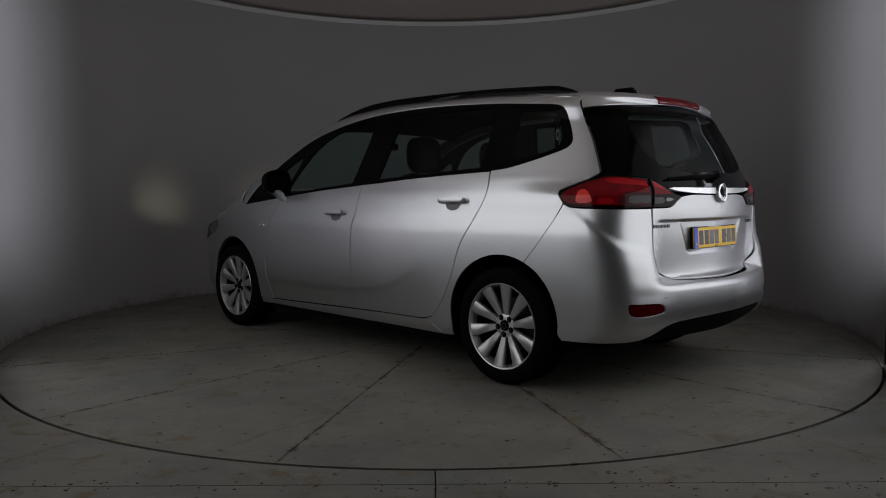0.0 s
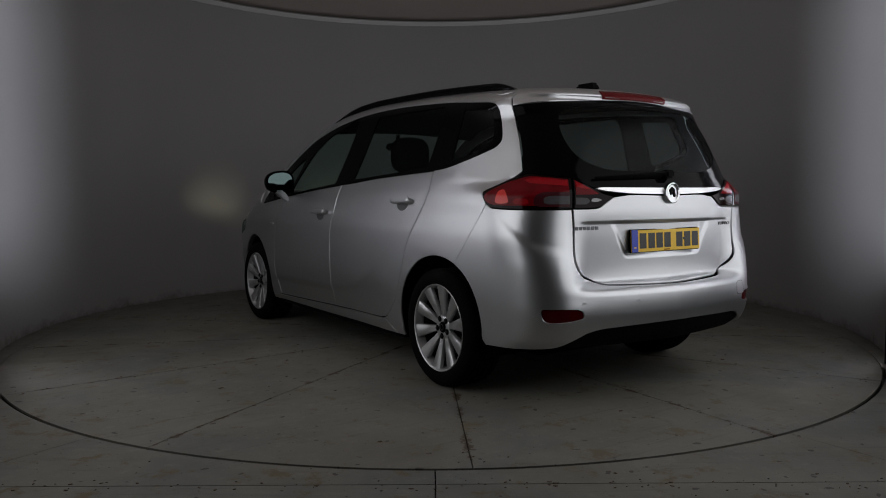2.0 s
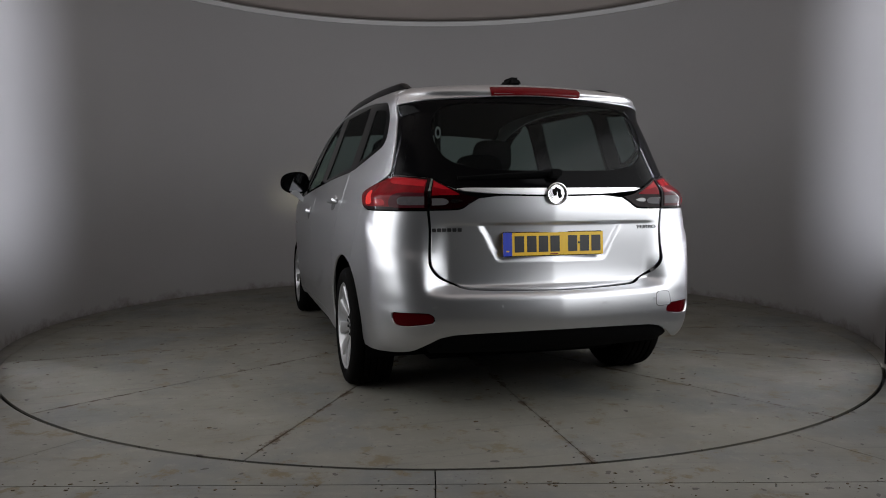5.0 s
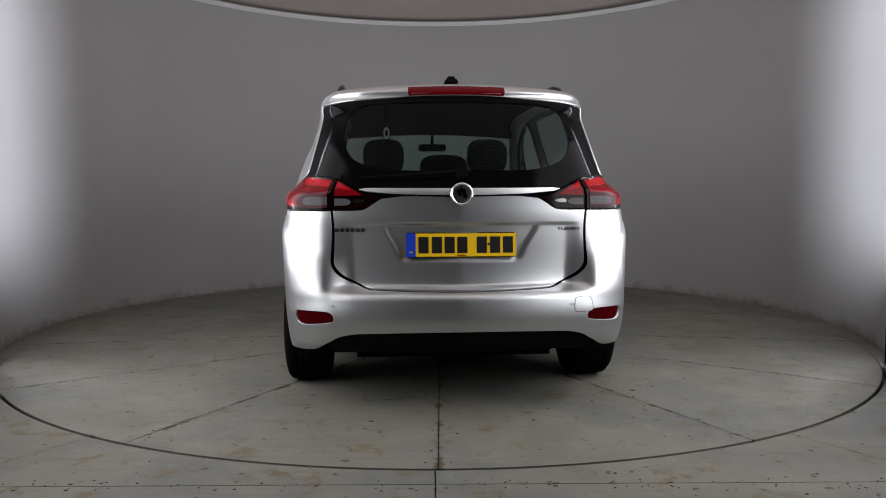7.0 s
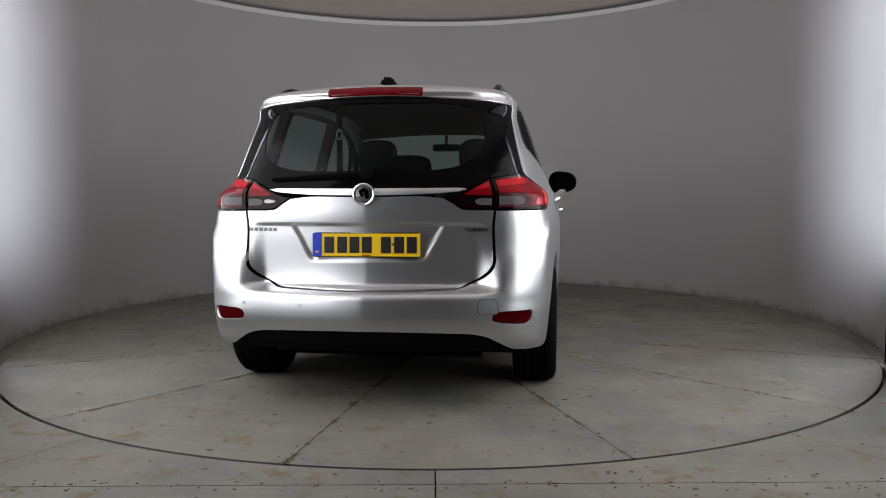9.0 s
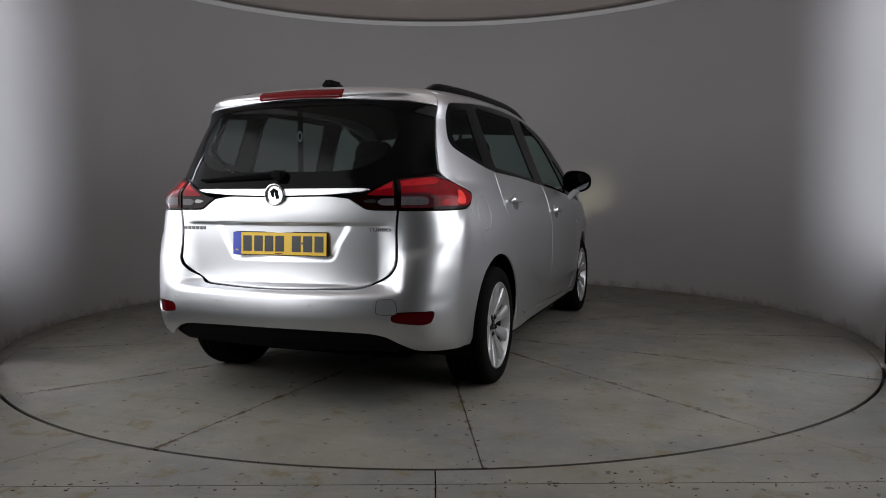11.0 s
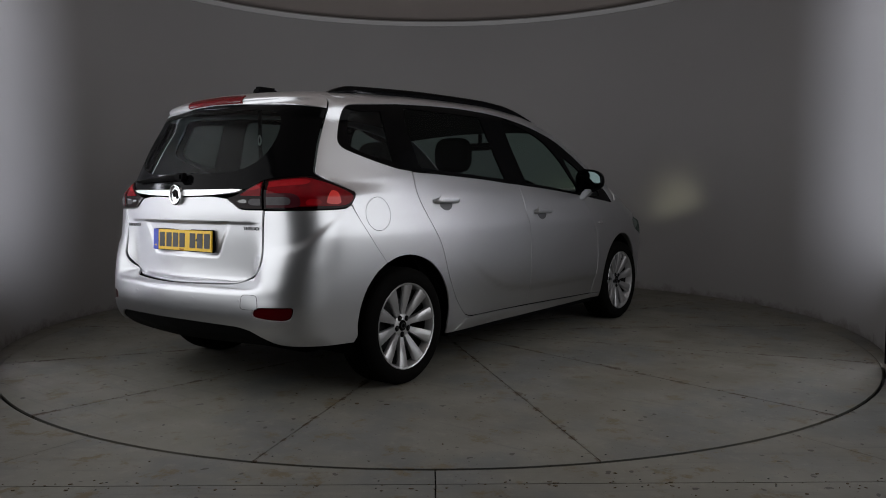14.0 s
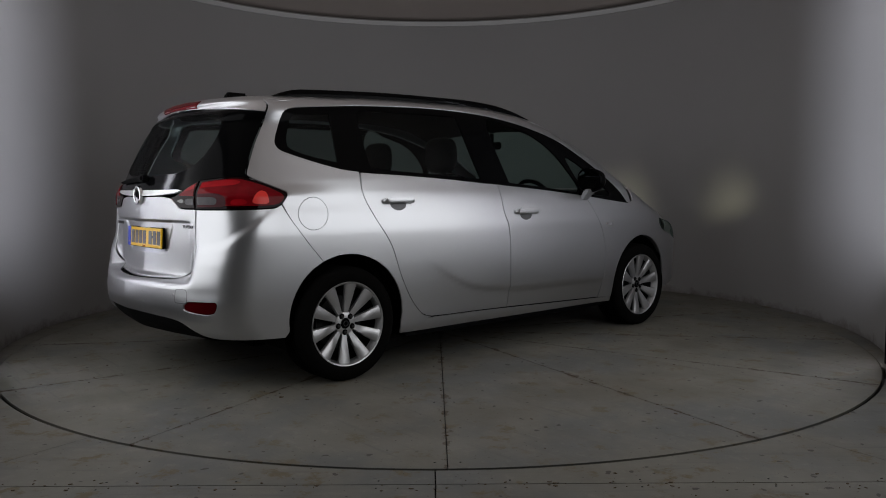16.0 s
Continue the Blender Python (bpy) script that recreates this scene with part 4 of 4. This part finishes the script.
for y0, z0, a in ((-.012, .004, 25), (.014, -.002, 25), (.002, .018, 70)):
    bm = box(.010, .017, -.009, .009, -.017, .017, .003)
    bmesh.ops.transform(bm, matrix=pose(0, y0, z0, a, 0, 0), verts=bm.verts[:])
    part("emblem_shape", bm, M_GLOSS, rear_badge)

plate = new("number_plate")
plate.parent = car
plate.matrix_basis = pose(0, -2.172, .783, -3, 0, 0)
part("plate_board", box(-.26, .26, -.004, .004, -.0555, .0555, .002), M_YELLOW, plate, "yellow plate board")
part("plate_band", box(-.26, -.215, -.0056, -.004, -.0555, .0555), M_BLUE, plate, "blue plate band")
for x in (-.178, -.115, -.055, .005, .097, .160, .221):
    part("plate_bar", box(x - .024, x + .024, -.0054, -.004, -.0385, .0385), M_INK, plate, "plain dark bar")
part("plate_country_bar", box(-.245, -.230, -.0064, -.0056, -.036, -.030), M_YELLOW, plate, "small yellow bar")
part("plate_maker_bar", box(-.02, .02, -.0052, -.004, -.051, -.046), M_LAMP_RED, plate, "small red bar")
part("plate_frame", box(-.255, .255, -.002, .02, -.0585, .0585, .003), M_BLACK, plate)
for x in (-.13, .13):
    bm = lathe([(.006, .004), (.005, .0065), (0, .007)], 12)
    bmesh.ops.transform(bm, matrix=pose(x, 0, .003, 0, 0, -90), verts=bm.verts[:])
    part("plate_screw", bm, M_INK, plate)


def flat_on_tail(x, z):
    P, _ = skin(np.array([[x, -3.2, z]]), np.array([[0, 1.0, 0]]), 2.0)
    return P[0], skin_normal(P)[0]


p, n = flat_on_tail(.52, .854)
data = bpy.data.curves.new("badge_text", "FONT")
data.body, data.size, data.extrude, data.align_x, data.align_y = "TURBO", .030, .0015, "CENTER", "CENTER"
data.materials.append(M_BADGE)
word = new("badge_text", data)
word.parent = car
word.matrix_basis = Matrix.Translation(p + n * .006) @ pose(0, 0, 0, 0, 0, math.degrees(math.atan2(-n[0], -n[1])) * -1) @ pose(0, 0, 0, 90, 0, 0) @ Matrix.Diagonal((1.15, .8, 1, 1))
tagged(word, "small metal badge letters")
for k in range(6):
    p, n = flat_on_tail(-.583 + k * .0245, .854)
    bm = box(-.0095, .0095, -.003, .001, -.0085, .0085, .001)
    bmesh.ops.transform(bm, matrix=Matrix.Translation(p) @ pose(0, 0, 0, 0, 0, math.degrees(math.atan2(n[0], -n[1]))), verts=bm.verts[:])
    part("badge_bar", bm, M_BADGE, car, "small metal badge bar")

P = around(np.linspace(.03, -.40, 14), np.linspace(1.118, 1.092, 14))
N = skin_normal(P)
bm = bmesh.new()
rows = []
for i, (p, n) in enumerate(zip(P, N)):
    t = i / 13
    w = .017 * (1 - .65 * t)
    rows.append([bm.verts.new(tuple(p + n * a + np.array([0, 0, w * b]))) for a, b in ((.006, -1), (.030 - .012 * t, -.7), (.036 - .014 * t, 0), (.030 - .012 * t, .7), (.006, 1))])
for p, q in zip(rows, rows[1:]):
    for j in range(5):
        bm.faces.new((p[j], q[j], q[(j + 1) % 5], p[(j + 1) % 5]))
bm.faces.new(rows[0])
bm.faces.new(rows[-1][::-1])
bmesh.ops.recalc_face_normals(bm, faces=bm.faces[:])
wiper = sharp(part("wiper", bm, M_BLACK, car, "black rear wiper"), 50)
p, n = flat_on_tail(.0, 1.115)
part("wiper_pivot", box(-.03, .035, p[1] - .045, p[1] + .005, 1.095, 1.14, .012), M_BLACK, wiper)

for x in (-.60, -.30, .22, .52):
    p, n = flat_on_tail(x, .50)
    bm = lathe([(.011, -.001), (.011, .0004), (.0100, .0007), (.0094, .0002), (0, .0002)], 20)
    bmesh.ops.transform(bm, matrix=Matrix.Translation(p) @ pose(0, 0, 0, 0, 0, math.degrees(math.atan2(n[1], n[0]))), verts=bm.verts[:])
    sharp(part("parking_sensor", bm, M_PAINT, car, "round parking sensor"))
tow = [(.445 + .035 * c, .50 + .035 * d) for c, d in ((-1, -.7), (-.7, -1), (.7, -1), (1, -.7), (.9, .7), (.6, 1), (-.6, 1), (-.9, .7))]
panel("tow_cover_gap", [(.445 + (q - .445) * 1.07, .50 + (z - .50) * 1.07) for q, z in tow], M_CUP, car, "thin dark gap round the cover", lift=.0006, res=.02, rim=.001)
panel("tow_cover", tow, M_PAINT, car, "small square tow eye cover", lift=.0009, res=.02, rim=.001)

# lit daylight lamps, deep in unseen tubes added to narrow their beams
for s in (-1, 1):
    tube = lathe([(.004, -.07), (.022, -.07), (.024, .04), (.027, .04), (.025, -.075), (.004, -.075)], 28)
    bmesh.ops.transform(tube, matrix=pose(s * .55, 2.0, .70, 9, 0, -s * 5) @ pose(0, 0, 0, 0, 0, 90), verts=tube.verts[:])
    holder = part("lamp_tube", tube, M_BLACK, car, "unseen black tube added to narrow the beam")
    bulb = lathe([(.017, -.066), (.016, -.062), (0, -.060)], 24)
    bmesh.ops.transform(bulb, matrix=pose(s * .55, 2.0, .70, 9, 0, -s * 5) @ pose(0, 0, 0, 0, 0, 90), verts=bulb.verts[:])
    part("bulb", bulb, M_DRL, holder, "lit warm white bulb")

# middle belt that hangs from the headliner, with its white buckle tag
belt = part("belt_strap", box(-.365, -.33, -1.352, -1.348, 1.0, 1.57, .001), M_CLOTH, car, "dark hanging seat belt")
tag = ring_band(.010, .017, -.002, .002, 0, 360, 20)
for v in tag.verts:
    x, y, z = v.co
    v.co = (x - .347, -1.356 + z, y * 2.0 + 1.367)
bmesh.ops.recalc_face_normals(tag, faces=tag.faces[:])
part("buckle_tag", tag, M_TRIM, belt, "white buckle tag")


# ---- the turning of the deck and of the car on it ----
SPIN_START, SPIN_RATE = 45.27, -5.92
CAR_X, CAR_Y = -.044, -.014


def motions():
    rows_deck, rows_car = [], []
    for k in range(9):
        t = k * 2.0
        turn = pose(0, 0, 0, 0, 0, SPIN_START + SPIN_RATE * t)
        rows_deck.append((t, turn))
        rows_car.append((t, turn @ pose(CAR_X, CAR_Y, RIDE)))
    walk(turntable, rows_deck)
    walk(car, rows_car)


motions()
